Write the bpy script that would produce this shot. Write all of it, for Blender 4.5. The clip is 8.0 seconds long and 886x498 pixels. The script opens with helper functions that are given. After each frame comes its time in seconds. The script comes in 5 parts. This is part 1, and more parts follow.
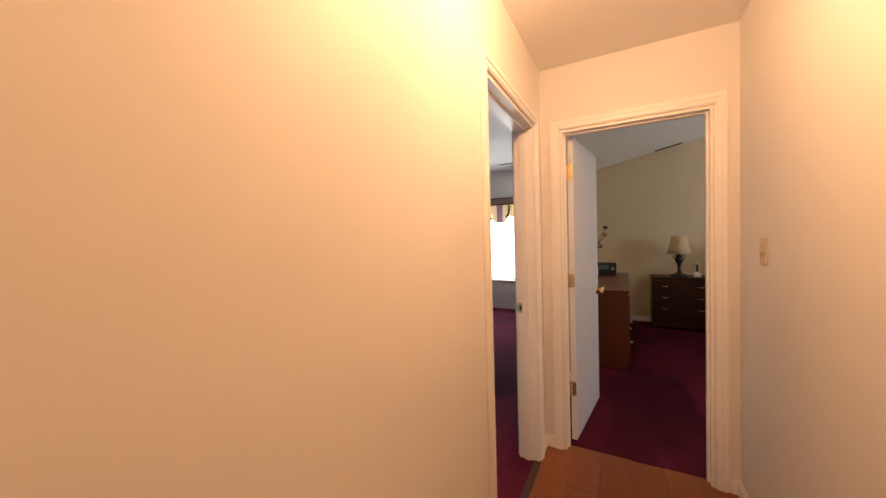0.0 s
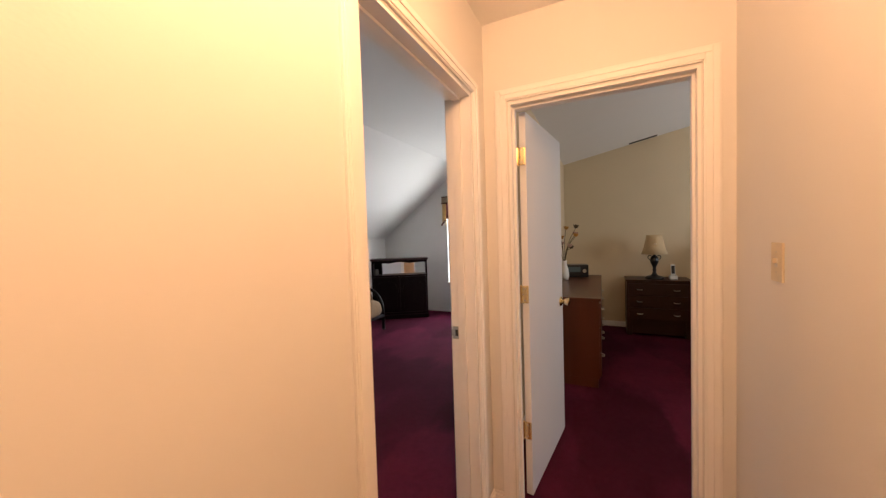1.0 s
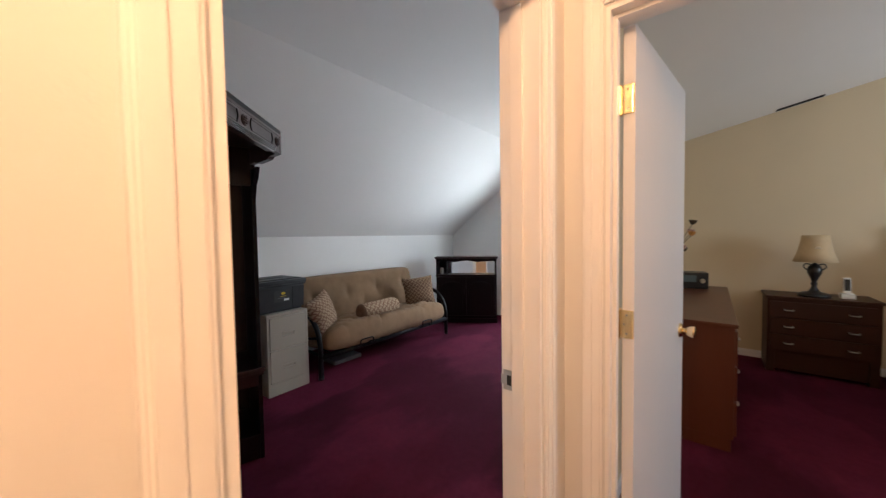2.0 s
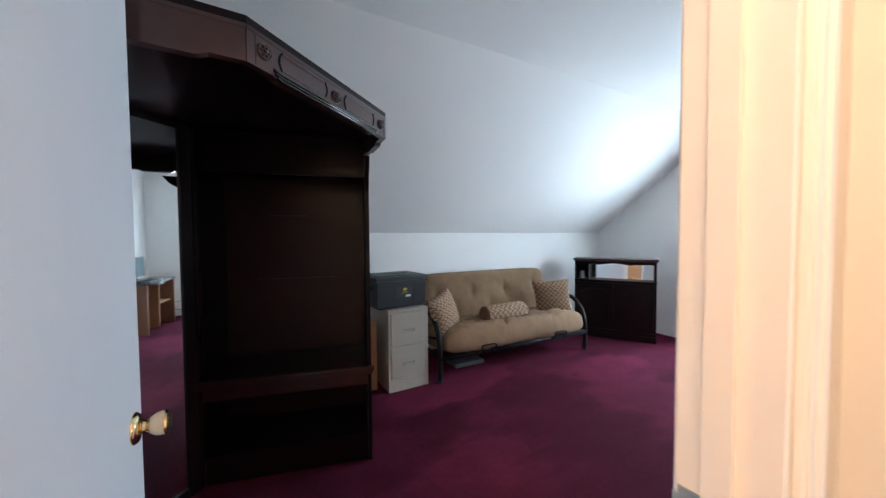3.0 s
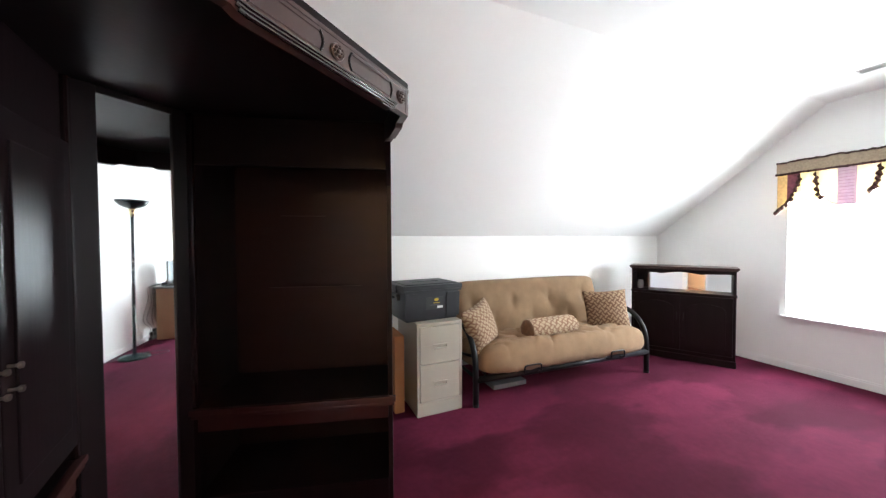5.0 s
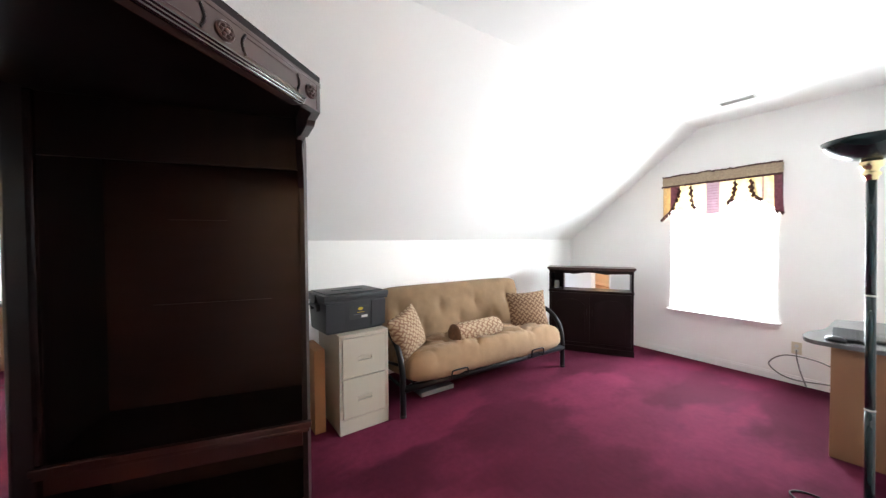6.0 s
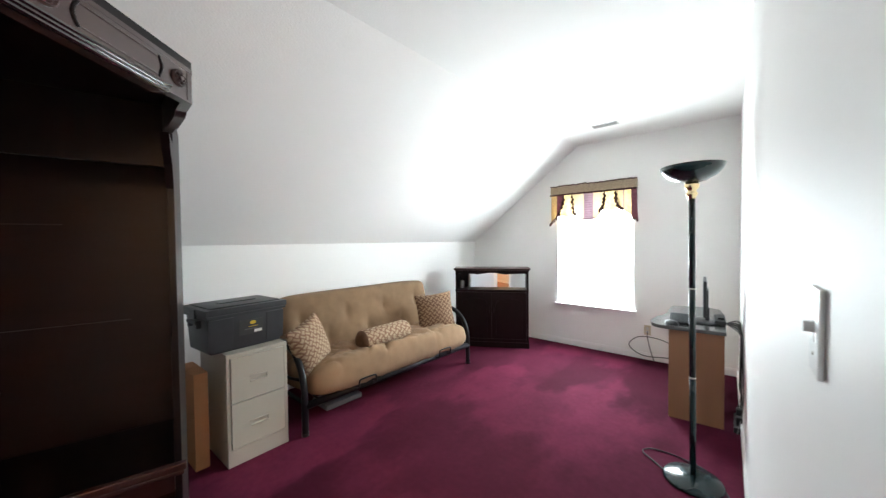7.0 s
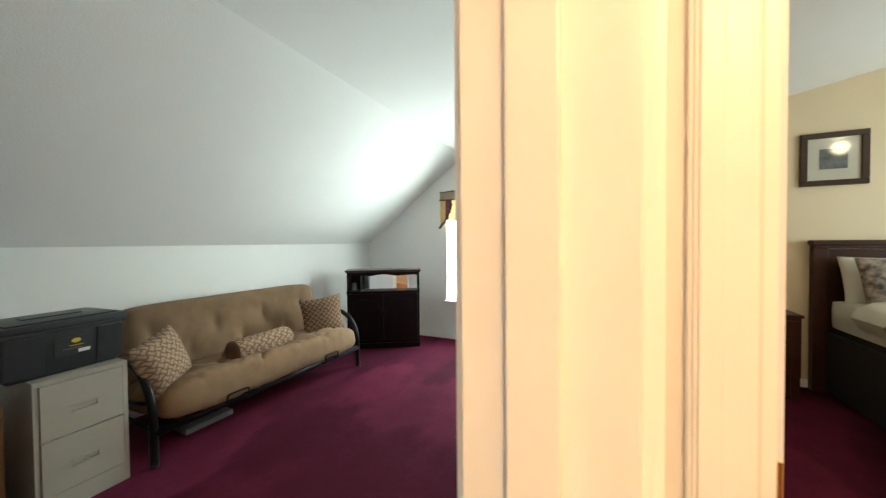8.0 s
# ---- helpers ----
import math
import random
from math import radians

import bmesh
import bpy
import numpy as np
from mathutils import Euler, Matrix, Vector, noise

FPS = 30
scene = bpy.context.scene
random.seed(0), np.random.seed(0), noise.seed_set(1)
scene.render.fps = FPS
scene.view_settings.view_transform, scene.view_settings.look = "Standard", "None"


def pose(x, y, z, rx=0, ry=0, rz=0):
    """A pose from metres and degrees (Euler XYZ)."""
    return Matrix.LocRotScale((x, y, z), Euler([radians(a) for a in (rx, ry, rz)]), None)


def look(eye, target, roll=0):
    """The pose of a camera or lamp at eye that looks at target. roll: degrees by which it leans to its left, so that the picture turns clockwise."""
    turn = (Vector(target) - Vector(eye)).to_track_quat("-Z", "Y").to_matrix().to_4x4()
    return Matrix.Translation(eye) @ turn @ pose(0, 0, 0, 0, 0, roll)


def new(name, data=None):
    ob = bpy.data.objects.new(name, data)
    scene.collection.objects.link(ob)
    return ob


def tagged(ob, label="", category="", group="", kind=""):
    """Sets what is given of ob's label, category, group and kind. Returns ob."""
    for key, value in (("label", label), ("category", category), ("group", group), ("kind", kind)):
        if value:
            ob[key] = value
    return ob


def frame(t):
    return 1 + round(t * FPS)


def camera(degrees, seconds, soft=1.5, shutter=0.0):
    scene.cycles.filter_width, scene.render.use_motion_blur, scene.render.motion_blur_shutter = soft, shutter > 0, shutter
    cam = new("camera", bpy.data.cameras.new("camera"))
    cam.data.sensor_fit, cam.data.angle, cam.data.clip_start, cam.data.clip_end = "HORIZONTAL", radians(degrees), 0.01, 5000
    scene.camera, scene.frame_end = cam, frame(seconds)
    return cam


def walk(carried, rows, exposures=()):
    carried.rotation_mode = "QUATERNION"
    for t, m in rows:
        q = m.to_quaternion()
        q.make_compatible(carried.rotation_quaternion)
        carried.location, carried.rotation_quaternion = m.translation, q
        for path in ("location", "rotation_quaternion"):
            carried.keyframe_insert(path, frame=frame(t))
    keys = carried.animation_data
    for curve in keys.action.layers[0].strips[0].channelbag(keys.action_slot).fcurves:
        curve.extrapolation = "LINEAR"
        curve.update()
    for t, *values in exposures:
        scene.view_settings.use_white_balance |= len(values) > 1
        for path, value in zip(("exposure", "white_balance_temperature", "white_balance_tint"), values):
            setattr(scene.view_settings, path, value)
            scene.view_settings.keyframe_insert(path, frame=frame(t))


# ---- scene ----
cam = camera(105.3, 8.0, soft=1.3, shutter=0.22)
PATH = [
    (0, (0.478, -2.25, 1.384), (-0.473, -0.491, 1.324), -1.6),
    (0.5, (0.493, -1.958, 1.385), (-0.36, -0.15, 1.323), -1.7),
    (1, (0.531, -1.652, 1.4), (-0.324, 0.155, 1.327), -1.8),
    (1.5, (0.474, -1.375, 1.388), (-0.524, 0.356, 1.311), -1.4),
    (1.7, (0.43, -1.26, 1.384), (-0.66, 0.415, 1.307), -1.2),
    (2.8, (0.207, -0.787, 1.355), (-1.461, 0.313, 1.281), -0.3),
    (3, (0.153, -0.745, 1.348), (-1.605, 0.205, 1.276), -0.4),
    (3.5, (0.003, -0.687, 1.342), (-1.853, 0.05, 1.272), -0.2),
    (4, (-0.079, -0.653, 1.338), (-1.978, -0.029, 1.276), -0.3),
    (5.5, (-0.202, -0.532, 1.362), (-1.98, 0.382, 1.317), -0.3),
    (6, (-0.221, -0.506, 1.379), (-1.88, 0.61, 1.335), -0.4),
    (6.5, (-0.245, -0.488, 1.398), (-1.749, 0.829, 1.352), -0.5),
    (7, (-0.211, -0.476, 1.413), (-2.317, 1.943, 1.336), -0.6),
    (7.5, (-0.129, -0.469, 1.420), (-1.848, 2.246, 1.345), -0.6),
    (8, (-0.024, -0.438, 1.406), (-0.872, 1.373, 1.366), -0.5),
]
EXPOSURES = [(0.0, -0.66, 6800, 15), (1.0, -0.52, 6620, 14), (1.7, -0.46, 6250, 12), (2.8, 0.24, 5320, 4), (3.1, 0.26, 5320, 4), (3.5, 0.5, 5800, 9), (4.0, 0.78, 5780, 8), (5.5, 1.25, 6230, 9), (6.5, 1.15, 6180, 8), (7.0, 0.9, 6100, 5), (7.5, 0.65, 6330, 9), (8.0, 0.27, 6230, -7)]
walk(cam, [(t, look(eye, aim, roll)) for t, eye, aim, roll in PATH], EXPOSURES)

# ---- light ----
world = bpy.data.worlds.new("sky")
scene.world = world
world.use_nodes = True
_wn = world.node_tree.nodes
_sky = _wn.new("ShaderNodeTexSky")
_sky.sky_type, _sky.sun_disc = "NISHITA", False
_sky.sun_elevation, _sky.sun_rotation = radians(60), radians(197)
world.node_tree.links.new(_sky.outputs[0], _wn["Background"].inputs[0])
_wn["Background"].inputs[1].default_value = 0.1


def lamp(name, kind, m, power, colour, size=0.1, size_y=None):
    d = bpy.data.lights.new(name, kind)
    d.energy, d.color = power, colour
    if kind == "AREA":
        d.shape, d.size, d.size_y = "RECTANGLE", size, size_y or size
    elif kind == "SUN":
        d.angle = size
    else:
        d.shadow_soft_size = size
    ob = new(name, d)
    ob.matrix_world = m
    return ob


WINDOW_POWER, SKY_POWER, GROUND_POWER, HALL_POWER, BED_POWER, BED_WINDOW = 46.0, 530.0, 460.0, 60.0, 10.0, 56.0
lamp("sun", "SUN", look((0, -5, 9), (1.5, 0, 0)), 2.5, (1, 0.95, 0.88), radians(0.5))
# daylight at the pane, from the bright sky above and from the sunlit ground below
_glow = lamp("office_window_light", "AREA", look((-1.597, 4.11, 1.293), (-1.597, 0, 1.293)), WINDOW_POWER, (0.88, 0.975, 1.0), 0.93, 1.45)
_glow.data.spread = radians(165)
lamp("office_sky_light", "AREA", look((-1.6, 6.1, 3.3), (-1.6, 4.1, 1.2)), SKY_POWER, (0.86, 0.94, 1.0), 4.4, 3.2)
lamp("office_ground_light", "AREA", look((-1.6, 6.3, -1.0), (-1.6, 4.1, 1.4)), GROUND_POWER, (0.97, 0.98, 0.94), 5.0, 3.0)
lamp("bedroom_window_light", "AREA", look((4.22, 2.2, 1.5), (0, 2.2, 1.2)), BED_WINDOW, (0.86, 0.93, 1.0), 1.2, 1.2)
lamp("hall_bulb", "POINT", pose(0.49, -1.33, 2.28), HALL_POWER, (1.0, 0.54, 0.26), 0.09)
lamp("bedroom_bulb", "POINT", pose(3.0, 1.55, 2.68), BED_POWER, (1.0, 0.78, 0.5), 0.09)

# ---- materials ----


def mat(name, colour, rough=0.5, metal=0.0, vary=0.0, scale=8.0, bump=0.0, bscale=60.0, stain=0.0, emit=0.0, alpha=None, aniso=None, coat=0.0, random=0.0, sheen=0.0, spec=0.5):
    m = bpy.data.materials.new(name)
    m.use_nodes = True
    nt = m.node_tree
    p = nt.nodes["Principled BSDF"]
    p.inputs["Roughness"].default_value, p.inputs["Metallic"].default_value = rough, metal
    p.inputs["Base Color"].default_value = (*colour, 1)
    p.inputs["Specular IOR Level"].default_value = spec
    p.inputs["Coat Weight"].default_value = coat
    p.inputs["Sheen Weight"].default_value = sheen
    tc = nt.nodes.new("ShaderNodeTexCoord")
    src = tc.outputs["Object"]
    if aniso:
        mp = nt.nodes.new("ShaderNodeMapping")
        mp.inputs["Scale"].default_value = aniso
        nt.links.new(src, mp.inputs[0])
        src = mp.outputs[0]
    last = None
    if vary or stain:
        n = nt.nodes.new("ShaderNodeTexNoise")
        n.inputs["Scale"].default_value, n.inputs["Detail"].default_value = scale, 6
        nt.links.new(src, n.inputs["Vector"])
        n2 = nt.nodes.new("ShaderNodeTexNoise")
        n2.inputs["Scale"].default_value, n2.inputs["Detail"].default_value = scale / 7, 3
        nt.links.new(src, n2.inputs["Vector"])
        add = nt.nodes.new("ShaderNodeMath")
        add.operation = "MULTIPLY_ADD"
        nt.links.new(n2.outputs[0], add.inputs[0])
        add.inputs[1].default_value = stain / max(vary, 0.001)
        nt.links.new(n.outputs[0], add.inputs[2])
        mr = nt.nodes.new("ShaderNodeMapRange")
        k = 1 + stain / max(vary, 0.001)
        mr.inputs["From Min"].default_value, mr.inputs["From Max"].default_value = 0.3 * k, 0.7 * k
        mr.inputs["To Min"].default_value, mr.inputs["To Max"].default_value = 1 - max(vary, stain), 1 + max(vary, stain)
        nt.links.new(add.outputs[0], mr.inputs["Value"])
        last = mr.outputs[0]
    if random:
        oi = nt.nodes.new("ShaderNodeObjectInfo")
        mr2 = nt.nodes.new("ShaderNodeMapRange")
        mr2.inputs["To Min"].default_value, mr2.inputs["To Max"].default_value = 1 - random, 1 + random
        nt.links.new(oi.outputs["Random"], mr2.inputs["Value"])
        if last:
            mm = nt.nodes.new("ShaderNodeMath")
            mm.operation = "MULTIPLY"
            nt.links.new(last, mm.inputs[0])
            nt.links.new(mr2.outputs[0], mm.inputs[1])
            last = mm.outputs[0]
        else:
            last = mr2.outputs[0]
    if last:
        vm = nt.nodes.new("ShaderNodeVectorMath")
        vm.operation = "SCALE"
        vm.inputs[0].default_value = colour
        nt.links.new(last, vm.inputs["Scale"])
        nt.links.new(vm.outputs[0], p.inputs["Base Color"])
    if bump:
        b = nt.nodes.new("ShaderNodeBump")
        b.inputs["Strength"].default_value = 1.0
        b.inputs["Distance"].default_value = bump
        n = nt.nodes.new("ShaderNodeTexNoise")
        n.inputs["Scale"].default_value, n.inputs["Detail"].default_value = bscale, 4
        nt.links.new(src, n.inputs["Vector"])
        nt.links.new(n.outputs[0], b.inputs["Height"])
        nt.links.new(b.outputs[0], p.inputs["Normal"])
    if emit:
        p.inputs["Emission Color"].default_value = (*colour, 1)
        p.inputs["Emission Strength"].default_value = emit
    return m


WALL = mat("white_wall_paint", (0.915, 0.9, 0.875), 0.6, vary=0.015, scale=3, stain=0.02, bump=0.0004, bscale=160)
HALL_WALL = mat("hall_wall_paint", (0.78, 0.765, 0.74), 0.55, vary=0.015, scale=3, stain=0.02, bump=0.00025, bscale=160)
CREAM = mat("cream_wall_paint", (0.675, 0.56, 0.382), 0.6, vary=0.02, scale=3, stain=0.03, bump=0.001, bscale=140)
CEIL = mat("ceiling_paint", (0.915, 0.9, 0.88), 0.75, vary=0.01, scale=3, stain=0.015, bump=0.0012, bscale=110)
TRIM = mat("trim_gloss_white", (0.9, 0.885, 0.865), 0.36, vary=0.015, scale=9, bump=0.00012, bscale=40)
DOORW = mat("door_white", (0.765, 0.785, 0.83), 0.4, vary=0.015, scale=5, stain=0.02, bump=0.0004, bscale=180, aniso=(1, 1, 0.08))
CARPET = mat("burgundy_carpet", (0.084, 0.0114, 0.0288), 0.95, vary=0.16, scale=26, stain=0.2, bump=0.005, bscale=260, spec=0.06)


def brushed_pile(m):
    """Large lighter and darker swathes where the pile was brushed one way or the other."""
    nt = m.node_tree
    p = nt.nodes["Principled BSDF"]
    src = p.inputs["Base Color"].links[0].from_socket
    tc = nt.nodes.new("ShaderNodeTexCoord")
    mp = nt.nodes.new("ShaderNodeMapping")
    mp.inputs["Rotation"].default_value, mp.inputs["Scale"].default_value = (0, 0, radians(40)), (2.2, 1.0, 1)
    mp.inputs["Location"].default_value = (2.1, 1.35, 0)
    nt.links.new(tc.outputs["Object"], mp.inputs[0])
    warp = nt.nodes.new("ShaderNodeTexNoise")
    warp.inputs["Scale"].default_value = 2.2
    warp.inputs["Detail"].default_value = 3
    nt.links.new(mp.outputs[0], warp.inputs["Vector"])
    mixv = nt.nodes.new("ShaderNodeVectorMath")
    mixv.operation = "MULTIPLY_ADD"
    nt.links.new(warp.outputs["Color"], mixv.inputs[0])
    mixv.inputs[1].default_value = (0.9, 0.9, 0)
    nt.links.new(mp.outputs[0], mixv.inputs[2])
    vo = nt.nodes.new("ShaderNodeTexVoronoi")
    vo.feature = "SMOOTH_F1"
    vo.inputs["Scale"].default_value = 1.0
    vo.inputs["Smoothness"].default_value = 0.5
    nt.links.new(mixv.outputs[0], vo.inputs["Vector"])
    sep = nt.nodes.new("ShaderNodeSeparateColor")
    nt.links.new(vo.outputs["Color"], sep.inputs[0])
    mr = nt.nodes.new("ShaderNodeMapRange")
    mr.inputs["From Min"].default_value, mr.inputs["From Max"].default_value = 0.15, 0.85
    mr.inputs["To Min"].default_value, mr.inputs["To Max"].default_value = 0.62, 1.3
    nt.links.new(sep.outputs[0], mr.inputs["Value"])
    sc_ = nt.nodes.new("ShaderNodeVectorMath")
    sc_.operation = "SCALE"
    nt.links.new(src, sc_.inputs[0])
    nt.links.new(mr.outputs[0], sc_.inputs["Scale"])
    nt.links.new(sc_.outputs[0], p.inputs["Base Color"])


brushed_pile(CARPET)
PLANK = mat("laminate_plank", (0.2, 0.062, 0.018), 0.3, vary=0.16, scale=7, stain=0.12, bump=0.0003, bscale=40, aniso=(9, 0.7, 1), random=0.1)
BRASS = mat("polished_brass", (0.83, 0.68, 0.38), 0.2, 1.0, vary=0.05, scale=20)
NICKEL = mat("worn_steel", (0.55, 0.52, 0.46), 0.3, 1.0, vary=0.08, scale=30)
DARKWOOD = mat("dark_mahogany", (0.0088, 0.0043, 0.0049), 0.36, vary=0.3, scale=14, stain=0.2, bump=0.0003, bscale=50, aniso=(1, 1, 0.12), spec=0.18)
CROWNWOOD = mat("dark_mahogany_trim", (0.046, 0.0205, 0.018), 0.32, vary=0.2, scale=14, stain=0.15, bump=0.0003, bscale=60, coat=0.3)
GLOSSWOOD = mat("polished_mahogany", (0.012, 0.005, 0.005), 0.14, vary=0.2, scale=14, stain=0.15, coat=0.9)
REDWOOD = mat("mahogany_ledge", (0.032, 0.0085, 0.0075), 0.3, vary=0.2, scale=14, stain=0.15, coat=0.3)
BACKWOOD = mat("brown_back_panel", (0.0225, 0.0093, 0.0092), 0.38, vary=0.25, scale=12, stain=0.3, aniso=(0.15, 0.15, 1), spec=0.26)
MIRROR = mat("mirror_silver", (0.9, 0.92, 0.92), 0.02, 1.0)
BLACKMETAL = mat("black_tube", (0.006, 0.006, 0.0075), 0.36, 0.0, vary=0.1, scale=20, coat=0.04, spec=0.2)
VELOUR = mat("tan_velour", (0.235, 0.15, 0.086), 0.85, vary=0.2, scale=9, stain=0.2, bump=0.0015, bscale=230, sheen=0.06, spec=0.15)
BEIGE = mat("beige_steel", (0.42, 0.39, 0.325), 0.42, vary=0.02, scale=6, stain=0.03, bump=0.0002, bscale=300)
TOTE = mat("charcoal_plastic", (0.0165, 0.0175, 0.0205), 0.45, vary=0.12, scale=18, bump=0.0003, bscale=220)
CARDBOARD = mat("brown_cardboard", (0.42, 0.205, 0.088), 0.8, vary=0.06, scale=16, stain=0.06, aniso=(1, 1, 0.2))
MAPLE = mat("maple_laminate", (0.3, 0.153, 0.078), 0.5, vary=0.08, scale=10, stain=0.05, aniso=(1, 1, 0.1))
GREYTOP = mat("grey_desk_top", (0.1, 0.098, 0.097), 0.2, vary=0.08, scale=60, stain=0.03)
LAMPGREEN = mat("dark_green_enamel", (0.006, 0.017, 0.019), 0.22, vary=0.1, scale=12, coat=0.25, spec=0.35)
PLASTIC = mat("black_plastic", (0.012, 0.012, 0.014), 0.3, vary=0.1, scale=20)
SCREEN = mat("dark_screen", (0.1, 0.14, 0.15), 0.12)
IVORY = mat("ivory_plate", (0.62, 0.54, 0.4), 0.4, vary=0.02, scale=20)
WHITEPLATE = mat("white_plate", (0.74, 0.74, 0.72), 0.35, vary=0.02, scale=20)
CORD = mat("cord_grey", (0.12, 0.115, 0.11), 0.5)
CORDB = mat("cord_black", (0.015, 0.015, 0.015), 0.5)
VENTM = mat("vent_white", (0.6, 0.59, 0.57), 0.45)
VENTD = mat("vent_shadow", (0.03, 0.03, 0.03), 0.8)
CHERRY = mat("cherry_dresser", (0.1, 0.029, 0.014), 0.35, vary=0.2, scale=10, stain=0.15, aniso=(1, 1, 0.12), coat=0.2)
ESPRESSO = mat("espresso_wood", (0.043, 0.0145, 0.0085), 0.4, vary=0.25, scale=10, stain=0.15, aniso=(0.12, 1, 1), coat=0.03, spec=0.25)
SHADE = mat("parchment_shade", (0.56, 0.43, 0.26), 0.8, vary=0.06, scale=14)
LINEN = mat("white_linen", (0.6, 0.57, 0.5), 0.8, vary=0.03, scale=14, bump=0.002, bscale=24)
PATTERN = mat("damask_pillow", (0.25, 0.205, 0.175), 0.8, vary=0.98, scale=20, stain=0.1)
GLOSSPIC = mat("picture_print", (0.5, 0.47, 0.4), 0.06, vary=0.03, scale=10)
PICDARK = mat("print_inner", (0.12, 0.13, 0.14), 0.06, vary=0.35, scale=18)
FRAMEWOOD = mat("picture_frame_wood", (0.034, 0.0145, 0.009), 0.32, vary=0.2, scale=20, spec=0.25)
CERAMIC = mat("cream_ceramic", (0.72, 0.62, 0.42), 0.18, vary=0.03, scale=30, coat=0.5)
PETAL = mat("orange_petal", (0.5, 0.24, 0.06), 0.7, vary=0.15, scale=30)
PINK = mat("pale_petal", (0.5, 0.32, 0.26), 0.7, vary=0.15, scale=30)
LEAF = mat("dry_leaf", (0.07, 0.05, 0.025), 0.7, vary=0.2, scale=30)
AMBER = mat("amber_satin", (0.62, 0.46, 0.24), 0.5, vary=0.15, scale=40)
KEYCAP = mat("matt_keycap", (0.012, 0.012, 0.013), 0.65, vary=0.1, scale=20, spec=0.2)
GOLD = mat("gold_satin", (0.78, 0.67, 0.45), 0.5, vary=0.2, scale=30)
BURG = mat("burgundy_satin", (0.2, 0.065, 0.09), 0.5, vary=0.3, scale=40)
CREAMF = mat("cream_satin", (0.72, 0.62, 0.47), 0.55, vary=0.05, scale=40)
PLUM = mat("plum_thread", (0.3, 0.18, 0.25), 0.5, vary=0.15, scale=40)
LILAC = mat("mauve_satin", (0.42, 0.32, 0.36), 0.5, vary=0.1, scale=40)
TANF = mat("tan_brocade", (0.36, 0.275, 0.185), 0.7, vary=0.2, scale=60, bump=0.002, bscale=90)
FRINGE = mat("dark_fringe", (0.07, 0.025, 0.022), 0.8, vary=0.2, scale=60)
YELLOW = mat("yellow_label", (0.7, 0.5, 0.03), 0.4)
LABELW = mat("white_label", (0.75, 0.75, 0.72), 0.4)
LABELG = mat("grey_label", (0.03, 0.03, 0.03), 0.4)
PAPERG = mat("grey_case", (0.16, 0.17, 0.185), 0.5, vary=0.05, scale=14)
LEMON = mat("dome_glass", (1.0, 0.8, 0.55), 0.3, emit=6.0)
DOME2 = mat("dome_glass_bedroom", (1.0, 0.88, 0.7), 0.3, emit=9.0)
SKYCARD = mat("hazy_sky", (1.0, 1.0, 1.0), 1.0, emit=7.0)
GRASS = mat("lawn", (0.06, 0.1, 0.03), 0.9, vary=0.2, scale=3)


def glass_material():
    m = bpy.data.materials.new("window_glass")
    m.use_nodes = True
    p = m.node_tree.nodes["Principled BSDF"]
    p.inputs["Transmission Weight"].default_value, p.inputs["Roughness"].default_value, p.inputs["IOR"].default_value = 1.0, 0.0, 1.45
    return m


GLASS = glass_material()


def weave_material(name, dark, light, lo, hi):
    m = mat(name, (0.42, 0.33, 0.21), 0.85, bump=0.001, bscale=200, spec=0.15)
    nt = m.node_tree
    p = nt.nodes["Principled BSDF"]
    tc = nt.nodes.new("ShaderNodeTexCoord")
    mp = nt.nodes.new("ShaderNodeMapping")
    mp.inputs["Rotation"].default_value = (0, 0, radians(45))
    nt.links.new(tc.outputs["UV"], mp.inputs[0])
    ck = nt.nodes.new("ShaderNodeTexChecker")
    ck.inputs["Scale"].default_value = 26
    nt.links.new(mp.outputs[0], ck.inputs["Vector"])
    waves = []
    for d in ("X", "Y"):
        w = nt.nodes.new("ShaderNodeTexWave")
        w.bands_direction = d
        w.inputs["Scale"].default_value = 26 * 0.314
        w.inputs["Distortion"].default_value = 2.2
        w.inputs["Detail Scale"].default_value = 3
        nt.links.new(mp.outputs[0], w.inputs["Vector"])
        waves.append(w)
    mx = nt.nodes.new("ShaderNodeMix")
    nt.links.new(ck.outputs["Fac"], mx.inputs[0])
    nt.links.new(waves[0].outputs["Fac"], mx.inputs[2])
    nt.links.new(waves[1].outputs["Fac"], mx.inputs[3])
    cr = nt.nodes.new("ShaderNodeValToRGB")
    cr.color_ramp.elements[0].position, cr.color_ramp.elements[0].color = lo, (*dark, 1)
    cr.color_ramp.elements[1].position, cr.color_ramp.elements[1].color = hi, (*light, 1)
    nt.links.new(mx.outputs[0], cr.inputs[0])
    nt.links.new(cr.outputs[0], p.inputs["Base Color"])
    return m


WEAVE = weave_material("basket_weave_fabric", (0.185, 0.1, 0.062), (0.385, 0.285, 0.19), 0.05, 0.85)
# Darker, browner copy of the weave; the right pillow's shade is in its colour.
SHADEWEAVE = weave_material("shaded_weave_fabric", (0.13, 0.07, 0.042), (0.31, 0.215, 0.137), 0.25, 0.95)


